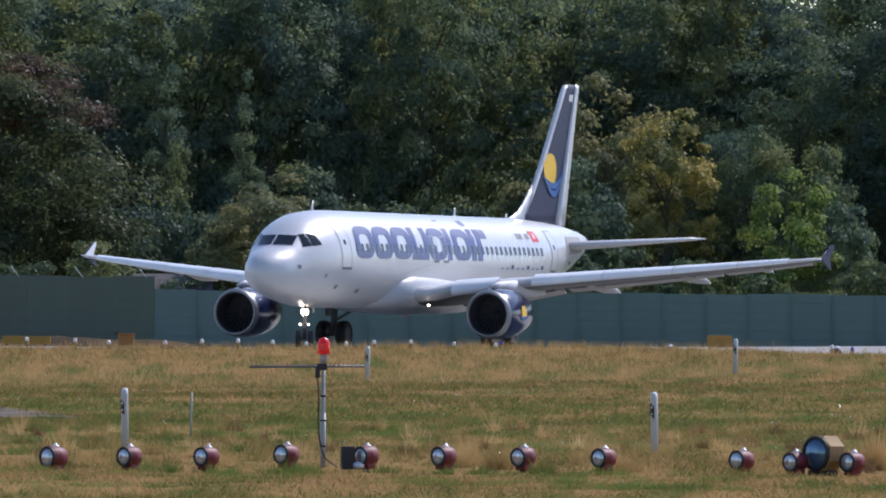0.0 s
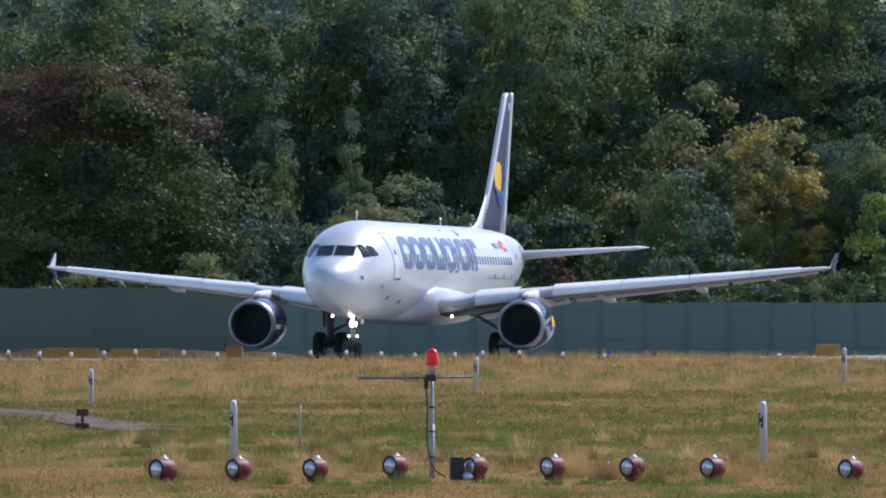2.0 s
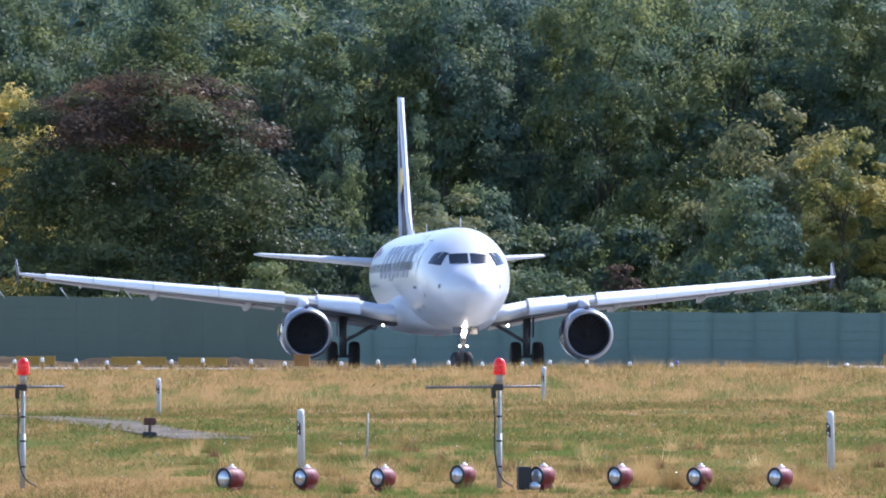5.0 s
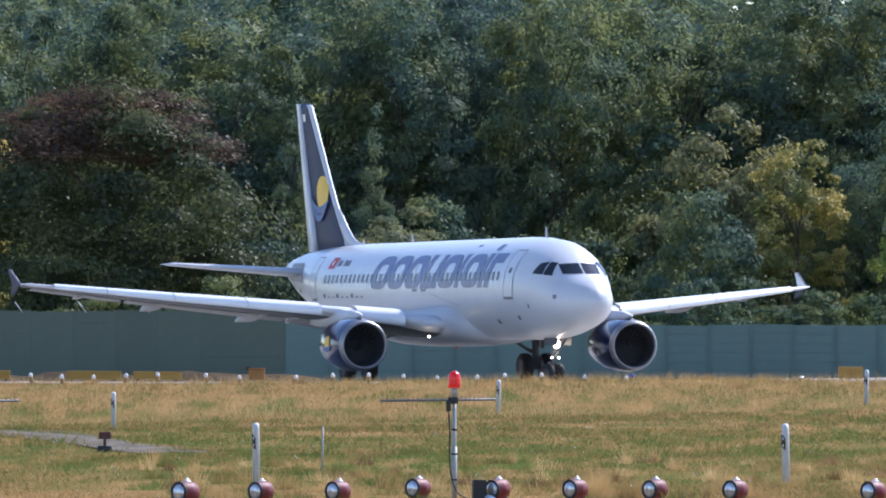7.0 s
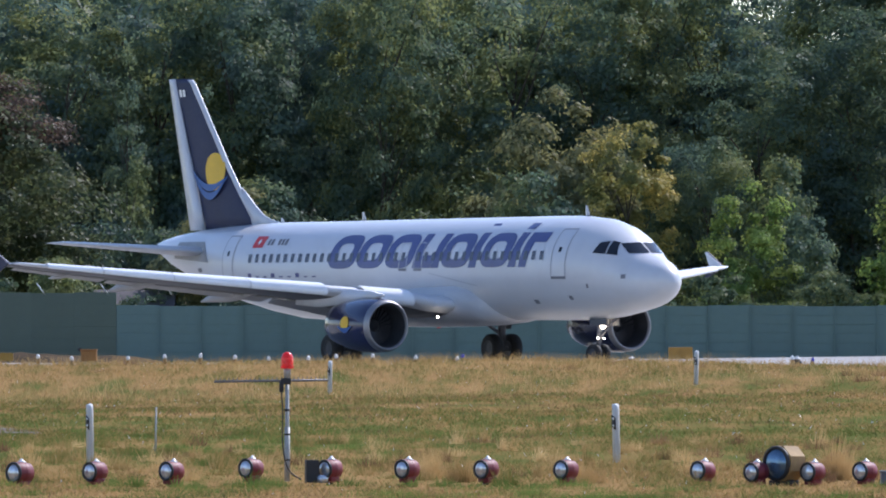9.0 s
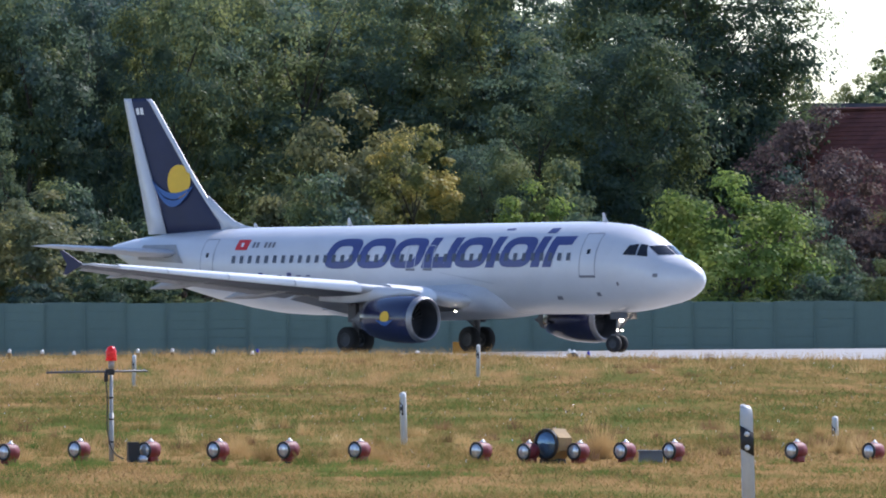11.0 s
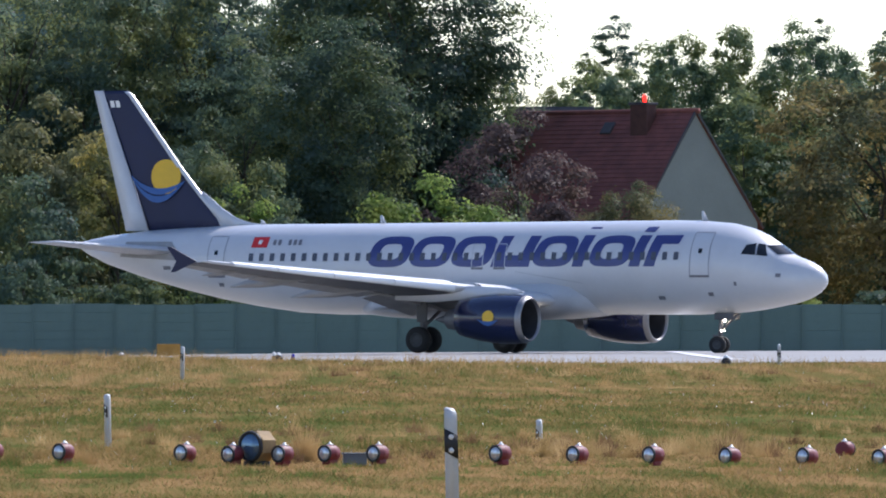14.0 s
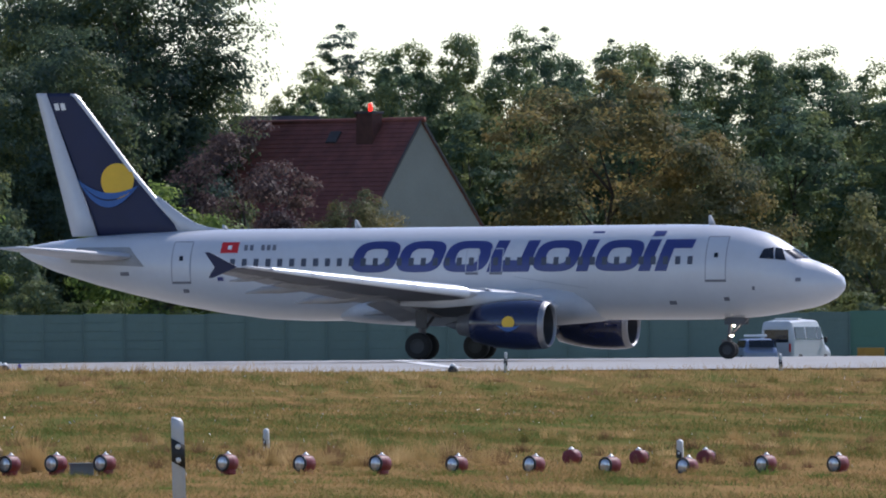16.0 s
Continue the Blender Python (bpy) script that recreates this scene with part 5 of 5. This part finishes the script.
def trunk_mesh(seed, limbs=9):
    rng = random.Random(seed)
    bm = bmesh.new()
    pts = [Vector((0.012 * rng.uniform(-1, 1) * k, 0.012 * rng.uniform(-1, 1) * k, 0.17 * k - 0.03)) for k in range(6)]
    for k in range(5):
        tube(pts[k], pts[k + 1] + Vector((0, 0, 0.005)), 0.020 - 0.0034 * k, 0.0166 - 0.0034 * k, 8, bm)
    for k in range(limbs):
        z = rng.uniform(0.22, 0.7)
        a = rng.uniform(0, 6.28)
        i = min(4, int((z + 0.03) / 0.17))
        s = pts[i].lerp(pts[i + 1], (z + 0.03) / 0.17 - i)
        l = rng.uniform(0.12, 0.26)
        e = s + Vector((math.cos(a) * l, math.sin(a) * l, l * rng.uniform(0.5, 1.2)))
        tube(s, e, 0.007, 0.0028, 6, bm)
        tube(e, e + Vector((math.cos(a + 0.7) * 0.08, math.sin(a + 0.7) * 0.08, 0.07)), 0.003, 0.001, 5, bm)
    me = bpy.data.meshes.new("trunk")
    bm.to_mesh(me)
    bm.free()
    me.materials.append(BARK)
    return me


TRUNKS = [trunk_mesh(k) for k in range(3)]
CROWNS = {}
for key, mat, shapes in (("green", LEAF, (("tall", 150, 270, 0.0124, 2.3), ("round", 140, 270, 0.0124, 1.9), ("tall", 150, 270, 0.0124, 2.3))), ("dark", LEAFDARK, (("tall", 145, 270, 0.0128, 2.3), ("cone", 170, 160, 0.016, 2.6), ("bush", 280, 130, 0.022, 5.0))),
                         ("red", LEAFRED, (("dome", 130, 170, 0.0095, 0.5), ("bush", 80, 90, 0.03, 1.6))), ("redbase", LEAFDUSK, (("round", 130, 420, 0.0088, 1.0),)), ("plum", LEAFPLUM, (("round", 100, 340, 0.0125, 1.4),)), ("yellow", LEAFYEL, (("tall", 80, 250, 0.0185, 2.1),)),
                         ("olive", LEAFOLIVE, (("round", 85, 270, 0.016, 1.3), ("bush", 60, 170, 0.020, 1.1))), ("brown", LEAFBROWN, (("round", 120, 380, 0.0100, 1.3),)), ("lime", LEAFLIME, (("bush", 90, 220, 0.0145, 1.0), ("round", 70, 210, 0.018, 1.7))),
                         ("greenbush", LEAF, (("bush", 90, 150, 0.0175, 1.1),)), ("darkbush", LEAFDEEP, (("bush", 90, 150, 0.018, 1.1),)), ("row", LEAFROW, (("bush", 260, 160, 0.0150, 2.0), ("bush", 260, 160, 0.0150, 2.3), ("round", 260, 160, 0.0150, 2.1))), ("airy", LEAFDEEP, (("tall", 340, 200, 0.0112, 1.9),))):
    CROWNS[key] = [crown_mesh("crown", 11 * len(CROWNS) + k, mat, sh, n, per, lf, asp, 1.1 if asp > 4 else 1.25 if sh == "tall" else 1.2, 0.8 if key == "row" else 1.0) for k, (sh, n, per, lf, asp) in enumerate(shapes)]
TREE_RNG = random.Random(5)


def tree(x, y, top, width, key, label, pick=0, low=0.12, category="tree", group=""):
    z = gz(x, y) - 0.05
    h = top - z
    ob = thing("bush" if category == "bush" else "tree", label, category, group, at=pose(x, y, z, 0, 0, TREE_RNG.uniform(0, 360)))
    tr = part_of("trunk", TRUNKS[TREE_RNG.randrange(3)], ob)
    tr.scale = (width * 1.1, width * 1.1, h * (0.9 if category == "tree" else 0.7))
    cr = part_of("crown", CROWNS[key][pick], ob)
    cr.scale = (width, width, h * (1 - low))
    cr.location = (0, 0, h * low)
    return ob


# the tall dark wood behind
for k in range(21):
    x = -47 + 4.1 * k + TREE_RNG.uniform(-1, 1)
    if x < 26:
        tree(x, 560 + TREE_RNG.uniform(-5, 8), 22 + TREE_RNG.uniform(-1.2, 2.0), 8.2 + TREE_RNG.uniform(-1, 1.5), ("green", "dark", "green")[k % 3], "tall dark green deciduous tree in a dense wood", k % 2, 0.04, group="wood behind the fence")
for k in range(13):
    x = -50 + 6.4 * k
    if x < 24:
        tree(x, 582 + TREE_RNG.uniform(-4, 6), 23 + TREE_RNG.uniform(-1, 2), 10.5, "dark" if k % 3 else "green", "tall dark tree deep in the wood", 0, 0.0, group="wood behind the fence")
for k in range(24):
    x = -45 + 3.4 * k
    if x < 36:
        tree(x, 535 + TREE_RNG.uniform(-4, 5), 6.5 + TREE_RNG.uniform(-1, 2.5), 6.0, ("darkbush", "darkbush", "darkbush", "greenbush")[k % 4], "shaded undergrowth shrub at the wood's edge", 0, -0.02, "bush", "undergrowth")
copper = tree(-23.5, 515, 14.3, 14.6, "redbase", "broad dark tree with copper-red upper leaves", 0, 0.04)
top = part_of("upper_crown", CROWNS["red"][0], copper, "copper-red upper leaves")
top.location, top.scale = (0, 0, 11.0), (11.6, 11.6, 3.7)
tree(-14.8, 544, 16.8, 3.6, "dark", "dark slender conifer within the wood", 1, 0.02)
tree(-10.7, 543, 14.9, 3.2, "dark", "dark slender conifer within the wood", 1, 0.02)
tree(-32.5, 530, 14.2, 6.5, "yellow", "pale yellow-green tree at the wood's edge", 0, 0.05)
tree(-8.2, 500, 7.8, 7.4, "olive", "rounded grey-green shrub behind the fence", 0, 0.02, "bush")
tree(-10.6, 503, 6.3, 5.0, "olive", "grey-green shrub beside a larger one", 1, 0.0, "bush")
tree(-4.2, 495, 4.7, 5.2, "darkbush", "dark green shrub showing above the fence", 0, 0.0, "bush")
tree(0.2, 496, 4.7, 2.6, "red", "small brownish shrub above the fence", 1, 0.0, "bush")
tree(11.5, 519, 11.6, 5.0, "yellow", "slender yellowing tree at the wood's edge", 0, 0.02)
tree(7.8, 528, 13.2, 7.4, "olive", "olive-green tree beside a yellowing one", 0, 0.02)
tree(6.4, 514, 8.8, 6.0, "greenbush", "dense green shrub at the wood's edge", 0, 0.0, "bush")
tree(14.2, 523, 10.2, 4.6, "greenbush", "green shrub at the wood's edge", 0, 0.0, "bush")
tree(15.6, 521, 11.6, 4.8, "green", "green tree beside a yellowing one", 1, 0.0)
tree(19.4, 520, 9.6, 4.6, "greenbush", "green shrub at the wood's edge", 0, 0.0, "bush")
tree(17.3, 505, 8.4, 4.6, "lime", "yellow-green rounded bush behind the fence", 1, 0.0, "bush")
tree(20.0, 507, 6.6, 4.6, "greenbush", "green bush behind the fence", 0, 0.0, "bush")
tree(18.8, 531, 16.8, 7.5, "green", "green tree at the wood's edge", 0, 0.02)
tree(23.6, 533, 17.6, 8.0, "airy", "tall tree with shade-darkened leaves at the wood's edge", 0, 0.02)
tree(21.2, 536, 15.6, 5.6, "dark", "dark conical conifer among the trees", 1, 0.02)
tree(27.0, 500, 8.7, 8.4, "lime", "bright green broad bush behind the fence", 0, 0.0, "bush")
tree(31.6, 503, 6.4, 5.0, "greenbush", "green bush behind the fence", 0, 0.0, "bush")
tree(32.9, 520, 12.6, 8.6, "plum", "plum-purple leaved tree beside the house", 0, 0.03)
tree(38.9, 521, 8.9, 5.6, "brown", "small dull olive tree before the house", 0, 0.03)
tree(28.6, 546, 24.4, 11.6, "airy", "tall airy tree with sky showing through", 0, 0.14)
tree(24.6, 552, 23.4, 9.0, "airy", "tall green tree with open crown", 0, 0.06)
tree(34.2, 552, 15.6, 5.6, "green", "green tree behind the purple one", 1, 0.03)
tree(30.0, 577, 15.5, 9.5, "dark", "dark tree deep behind an airy one", 0, 0.02)
tree(31.0, 548, 19.0, 5.6, "airy", "tall tree with loose outer branches", 0, 0.05)
tree(42.2, 640, 17.6, 4.0, "green", "distant treetop beyond the roofs", 1, 0.1)
tree(47.8, 662, 22.4, 5.0, "dark", "slim dark poplar in the distance", 2, 0.1)
tree(46.0, 660, 19.8, 3.6, "dark", "small dark poplar in the distance", 2, 0.1)
tree(61.6, 662, 22.2, 4.4, "dark", "slim dark poplar in the distance", 2, 0.1)
tree(66.2, 662, 21.4, 3.6, "dark", "slim dark poplar in the distance", 2, 0.1)
for x, top, w in ((45.6, 16.6, 5.0), (49.2, 19.3, 4.2), (52.8, 19.9, 4.6), (56.2, 19.9, 4.8), (59.6, 18.8, 4.4), (63.6, 18.8, 5.2), (67.6, 18.6, 5.4), (71.8, 18.8, 6.0), (76.0, 18.9, 6.4), (80.5, 18.2, 6.0), (85, 18.6, 6.0)):
    tree(x, 622 + TREE_RNG.uniform(-4, 4), top + 0.5, w + 0.9, "row", "tall green tree in a distant row", TREE_RNG.randrange(3), 0.08, group="distant row of trees")
for k in range(11):
    tree(45.5 + 4.0 * k, 644 + TREE_RNG.uniform(-4, 4), 19.6 + TREE_RNG.uniform(-0.8, 1.0), 8.4, "row", "green tree filling a distant row", k % 3, 0.0, group="distant row of trees")
for x, top, w in ((50.0, 15.2, 7.4), (63.5, 14.6, 8.0), (69.5, 16.2, 8.6), (76.5, 15.4, 8.0), (45.5, 12.0, 6.0), (54.0, 12.4, 6.5)):
    tree(x, 584 + TREE_RNG.uniform(-4, 4), top, w, "row", "green tree beyond the house", TREE_RNG.randrange(3), 0.02, group="trees beyond the house")
tree(56.4, 560, 16.2, 13.0, "brown", "broad brownish-olive tree turning in autumn", 0, 0.04)
tree(61.5, 558, 12.6, 8.0, "brown", "brownish-olive tree beside a broader one", 0, 0.02)
tree(66.3, 520, 8.4, 5.6, "olive", "olive shrub behind the fence", 1, 0.0, "bush")
tree(71.0, 524, 10.0, 7.0, "greenbush", "green shrub behind the fence", 0, 0.0, "bush")
for k in range(12):
    x = 43 + 3.4 * k
    tree(x, 498 + TREE_RNG.uniform(-3, 4), (2.7 if x < 56 else 3.4) + TREE_RNG.uniform(-0.3, 0.9), 4.6, ("greenbush", "lime", "greenbush")[k % 3], "low green hedge shrub behind the fence", 0, -0.02, "bush", "hedge behind the fence")
for k in range(30):
    x = -46 + 2.9 * k
    tree(x, 494 + TREE_RNG.uniform(-3, 4), 3.2 + TREE_RNG.uniform(-0.5, 1.3), 4.2, ("greenbush", "darkbush", "darkbush", "greenbush", "darkbush")[k % 5], "low shrub growing along the fence", 0, -0.02, "bush", "shrubs along the fence")
far = crown_mesh("far_woods", 77, LEAFDARK, "bush", 200, 120, 0.018, 0.3, 1.6)
for k, (x, w) in enumerate(((-45, 64), (-8, 60), (4, 44), (120, 70))):
    ob = tagged(new("far_woods", far), "dark distant woodland edge", "woods", kind="stuff")
    ob.location, ob.scale, ob.rotation_euler = (x, 625 + 5 * k, -1), (w, 26, (22, 23, 21, 15)[k]), (0, 0, 0)


# ---- meadow grass ----
def blades(name, n, y0, y1, mat, hmin, hmax, wmin, wmax, label, seed, keep=None, lean=0.35):
    rng = np.random.default_rng(seed)
    y = np.sqrt(rng.uniform(y0 ** 2, y1 ** 2, n))
    x = rng.uniform(-0.068, 0.142, n) * (y + 12)
    if keep is not None:
        k = keep(x, y, rng)
        x, y = x[k], y[k]
    ok = y < edge_y(x) - 0.3
    x, y = x[ok], y[ok]
    n = len(x)
    z = ground_bumpy(x, y)
    lump = 0.5 + 0.25 * np.sin(x * 0.9 + 2.5 * np.sin(y * 0.137 + x * 0.05)) + 0.25 * np.sin(y * 0.113 + 2 * np.sin(x * 0.27))
    h = rng.uniform(hmin, hmax, n) * (0.75 + 0.5 * lump)
    w = rng.uniform(wmin, wmax, n)
    a = rng.uniform(-0.9, 0.9, n)
    dx, dy = np.cos(a) * w / 2, np.sin(a) * w / 2
    lx, ly = rng.normal(0, lean, n) * h, rng.normal(0, lean, n) * h
    base = np.stack([x, y, z - 0.02], 1)
    d = np.stack([dx, dy, 0 * dx], 1)
    tip = base + np.stack([lx, ly, h], 1)
    co = np.stack([base - d, base + d, tip], 1).reshape(-1, 3)
    return tagged(new(name, quick_mesh(name, co, 3, mat)), label, "grass", kind="stuff")


def patchy(fx, fy, level, phase=0.0):
    def keep(x, y, rng):
        v = np.sin(x * fx + phase + 1.3 * np.sin(y * fy * 0.7)) + np.sin(y * fy + 0.7 * phase + np.sin(x * fx * 1.7)) + rng.normal(0, 0.6, len(x))
        return v > level
    return keep


def by_zone(zones, shares, fx, fy, phase):
    """Keeps blades by their distance from the lamps' row and by irregular patches."""
    def keep(x, y, rng):
        v = 0.25 * np.sin(x * fx + phase + 2.2 * np.sin(y * fy)) + 0.25 * np.sin(y * fy * 1.7 + phase + 1.8 * np.sin(x * fx * 0.6))
        track = np.interp(y, [207, 209.5, 212.5, 217, 226, 240, 254, 266, 280, 305, 312], [-90, -8.3, -8.8, -9.3, -10.35, -12.1, -13.9, -15.8, -18, -21.2, -90])
        return (rng.random(len(x)) < np.interp(y, zones, shares) + v) & (np.abs(x - track) > rng.uniform(0.2, 0.9, len(x)))
    return keep


blades("meadow_grass", 260000, 118, 215, GRASS, 0.02, 0.13, 0.010, 0.026, "mown dry and green meadow grass", 1, by_zone([118, 144, 150, 166, 176, 215], [0.55, 0.5, 0.8, 0.8, 0.4, 0.4], 0.5, 0.15, 1.0), 0.9)
blades("meadow_grass", 190000, 205, 372, GRASS, 0.03, 0.17, 0.018, 0.044, "dry meadow grass on the bank", 2, by_zone([205, 250, 265, 312, 325, 372], [0.45, 0.6, 0.4, 0.4, 0.85, 0.85], 0.4, 0.1, 2.0), 0.9)
blades("green_grass", 112000, 118, 330, GREENGRASS, 0.02, 0.11, 0.010, 0.026, "patches of green grass", 3, by_zone([118, 142, 150, 166, 176, 235, 262, 300, 335], [0.75, 0.55, 0.1, 0.1, 0.55, 0.5, 0.15, 0.05, 0.1], 0.31, 0.09, 0.5), 0.9)
blades("brown_grass", 170000, 140, 335, RUSSET, 0.02, 0.10, 0.010, 0.030, "withered brown grass on the slope", 6, by_zone([140, 148, 164, 176, 245, 268, 312, 326], [0.1, 0.55, 0.55, 0.05, 0.1, 0.6, 0.55, 0.1], 0.27, 0.12, 3.0), 0.9)
blades("straw_grass", 30000, 160, 372, STRAW, 0.08, 0.30, 0.006, 0.014, "tall straw-coloured seed stalks", 4, by_zone([165, 230, 300, 330], [0.45, 0.3, 0.15, 0.5], 0.3, 0.09, 2.0), 0.35)
blades("straw_grass", 34000, 300, 372, STRAW, 0.08, 0.42, 0.010, 0.022, "dry seed stalks along the top of the bank", 5, None, 0.4)


blades("seed_heads", 1300, 150, 350, CAPW, 0.04, 0.10, 0.018, 0.034, "tiny white flower heads in the grass", 9, None, 0.5)


def tuft(x, y, r, h, n, mat, label, seed):
    rng = np.random.default_rng(seed)
    a, d = rng.uniform(0, 6.28, n), r * np.sqrt(rng.uniform(0, 1, n))
    bx_, by_ = x + d * np.cos(a) * 0.6, y + d * np.sin(a) * 0.6
    z = ground_bumpy(bx_, by_)
    hh = h * rng.uniform(0.25, 1.1, n) * (1.05 - 0.6 * (d / r) ** 2)
    w = 0.0055
    base = np.stack([bx_, by_, z - 0.02], 1)
    tip = base + np.stack([d * np.cos(a) * 0.25 + rng.normal(0, 0.28, n) * hh, d * np.sin(a) * 0.25, hh], 1)
    dd = np.stack([np.full(n, w), np.zeros(n), np.zeros(n)], 1)
    co = np.stack([base - dd, base + dd, tip], 1).reshape(-1, 3)
    return tagged(new("grass_tuft", quick_mesh("grass_tuft", co, 3, mat)), label, "grass tuft", kind="stuff")


TR = random.Random(3)
for u, y, r, h, m in ((772, 162, 0.28, 0.86, TUFT), (764, 162.5, 0.18, 0.6, RUSSET), (780, 162.3, 0.16, 0.62, TUFT), (-480, 157, 0.2, 0.3, GREENGRASS), (-270, 156.5, 0.3, 0.34, GREENGRASS), (-230, 156, 0.2, 0.2, GREENGRASS), (-370, 156, 0.2, 0.2, GREENGRASS), (2253, 157, 0.5, 0.25, GREENGRASS),
                      (70, 157, 0.3, 0.24, GREENGRASS), (180, 157.5, 0.25, 0.4, GRASS), (40, 163, 0.35, 0.55, TUFT), (100, 160, 0.3, 0.5, GRASS), (-400, 162, 0.4, 0.4, TUFT), (330, 159, 0.3, 0.4, GRASS), (300, 163, 0.3, 0.45, TUFT), (-620, 161, 0.4, 0.35, TUFT), (1640, 157, 0.3, 0.16, GREENGRASS), (1130, 157, 0.25, 0.18, GREENGRASS)):
    tuft(spread_x(u, y), y, r * 1.2, h, 420 if h > 0.48 else 200, m, "dry straw tuft beside the lamps" if m is TUFT else "green weeds at the lamp's foot" if m is GREENGRASS else "mixed grass tuft", TR.randrange(9999))
for k in range(40):
    y = TR.uniform(176, 300)
    u = TR.uniform(-760, 2450)
    tuft(spread_x(u, y), y, TR.uniform(0.3, 0.9), TR.uniform(0.10, 0.2), 150, GREENGRASS if k % 3 else RUSSET, "low weeds in the meadow", 500 + k)
for k in range(150):
    x = TR.uniform(-22, 44)
    y = float(edge_y(x)) - TR.uniform(12, 38)
    tuft(x, y, TR.uniform(0.3, 0.8), TR.uniform(0.22, 0.46), 80, (TUFT, STRAW, GRASS, RUSSET)[k % 4], "pale dry grass tuft on top of the bank", 700 + k)
for k in range(230):
    y = TR.uniform(160, 200)
    u = TR.uniform(-760, 2450)
    tuft(spread_x(u, y), y, TR.uniform(0.12, 0.42), TR.uniform(0.16, 0.46), 80, (TUFT, GRASS, STRAW, RUSSET)[k % 4], "tall dry grass tuft in the meadow", k)

for k in range(18):
    q = k / 17
    x, y = -20.0 + 11.0 * q + TR.uniform(-0.2, 0.2), 300 - 76 * q
    tuft(x, y + 2.5, TR.uniform(0.3, 0.7), TR.uniform(0.10, 0.2), 150, GREENGRASS, "green weeds along the gravel track", 900 + k)

for k in range(110):
    y = TR.uniform(146, 157.3)
    u = TR.uniform(-760, 560) if k % 3 else TR.uniform(560, 2450)
    tuft(spread_x(u, y), y, TR.uniform(0.3, 0.9), TR.uniform(0.07, 0.17), 170, GREENGRASS, "fresh green weeds before the lamps", 1200 + k)

for k in range(70):
    y = TR.uniform(165, 178)
    u = TR.uniform(1180, 1720) if k % 5 else TR.uniform(-260, 420)
    tuft(spread_x(u, y), y, TR.uniform(0.15, 0.45), TR.uniform(0.26, 0.52), 90, (STRAW, TUFT, RUSSET, STRAW)[k % 4], "tall bleached grass behind the lamps", 1400 + k)

for k in range(110):
    y = TR.uniform(159, 215)
    u = TR.uniform(-780, 60)
    tuft(spread_x(u, y), y, TR.uniform(0.3, 1.0), TR.uniform(0.08, 0.24), 170, (GREENGRASS, GREENGRASS, GRASS)[k % 3], "dull green weeds in the meadow", 1600 + k)

for k, u in enumerate((-687, -553, -416.5, -275, -134, 3.5, 144.4, 286.9, 530.9, 820, 918, 1164.4, 1320, 1473, 1627.6, 1783.5, 1937, 2093.6)):
    for j in range(2):
        y = TR.uniform(156.6, 157.6)
        tuft(spread_x(u + TR.uniform(-34, 34), y), y, TR.uniform(0.15, 0.4), TR.uniform(0.09, 0.24), 130, GREENGRASS if k < 8 or j else GRASS, "weeds round a lamp's foot", 1800 + 2 * k + j)

motions()
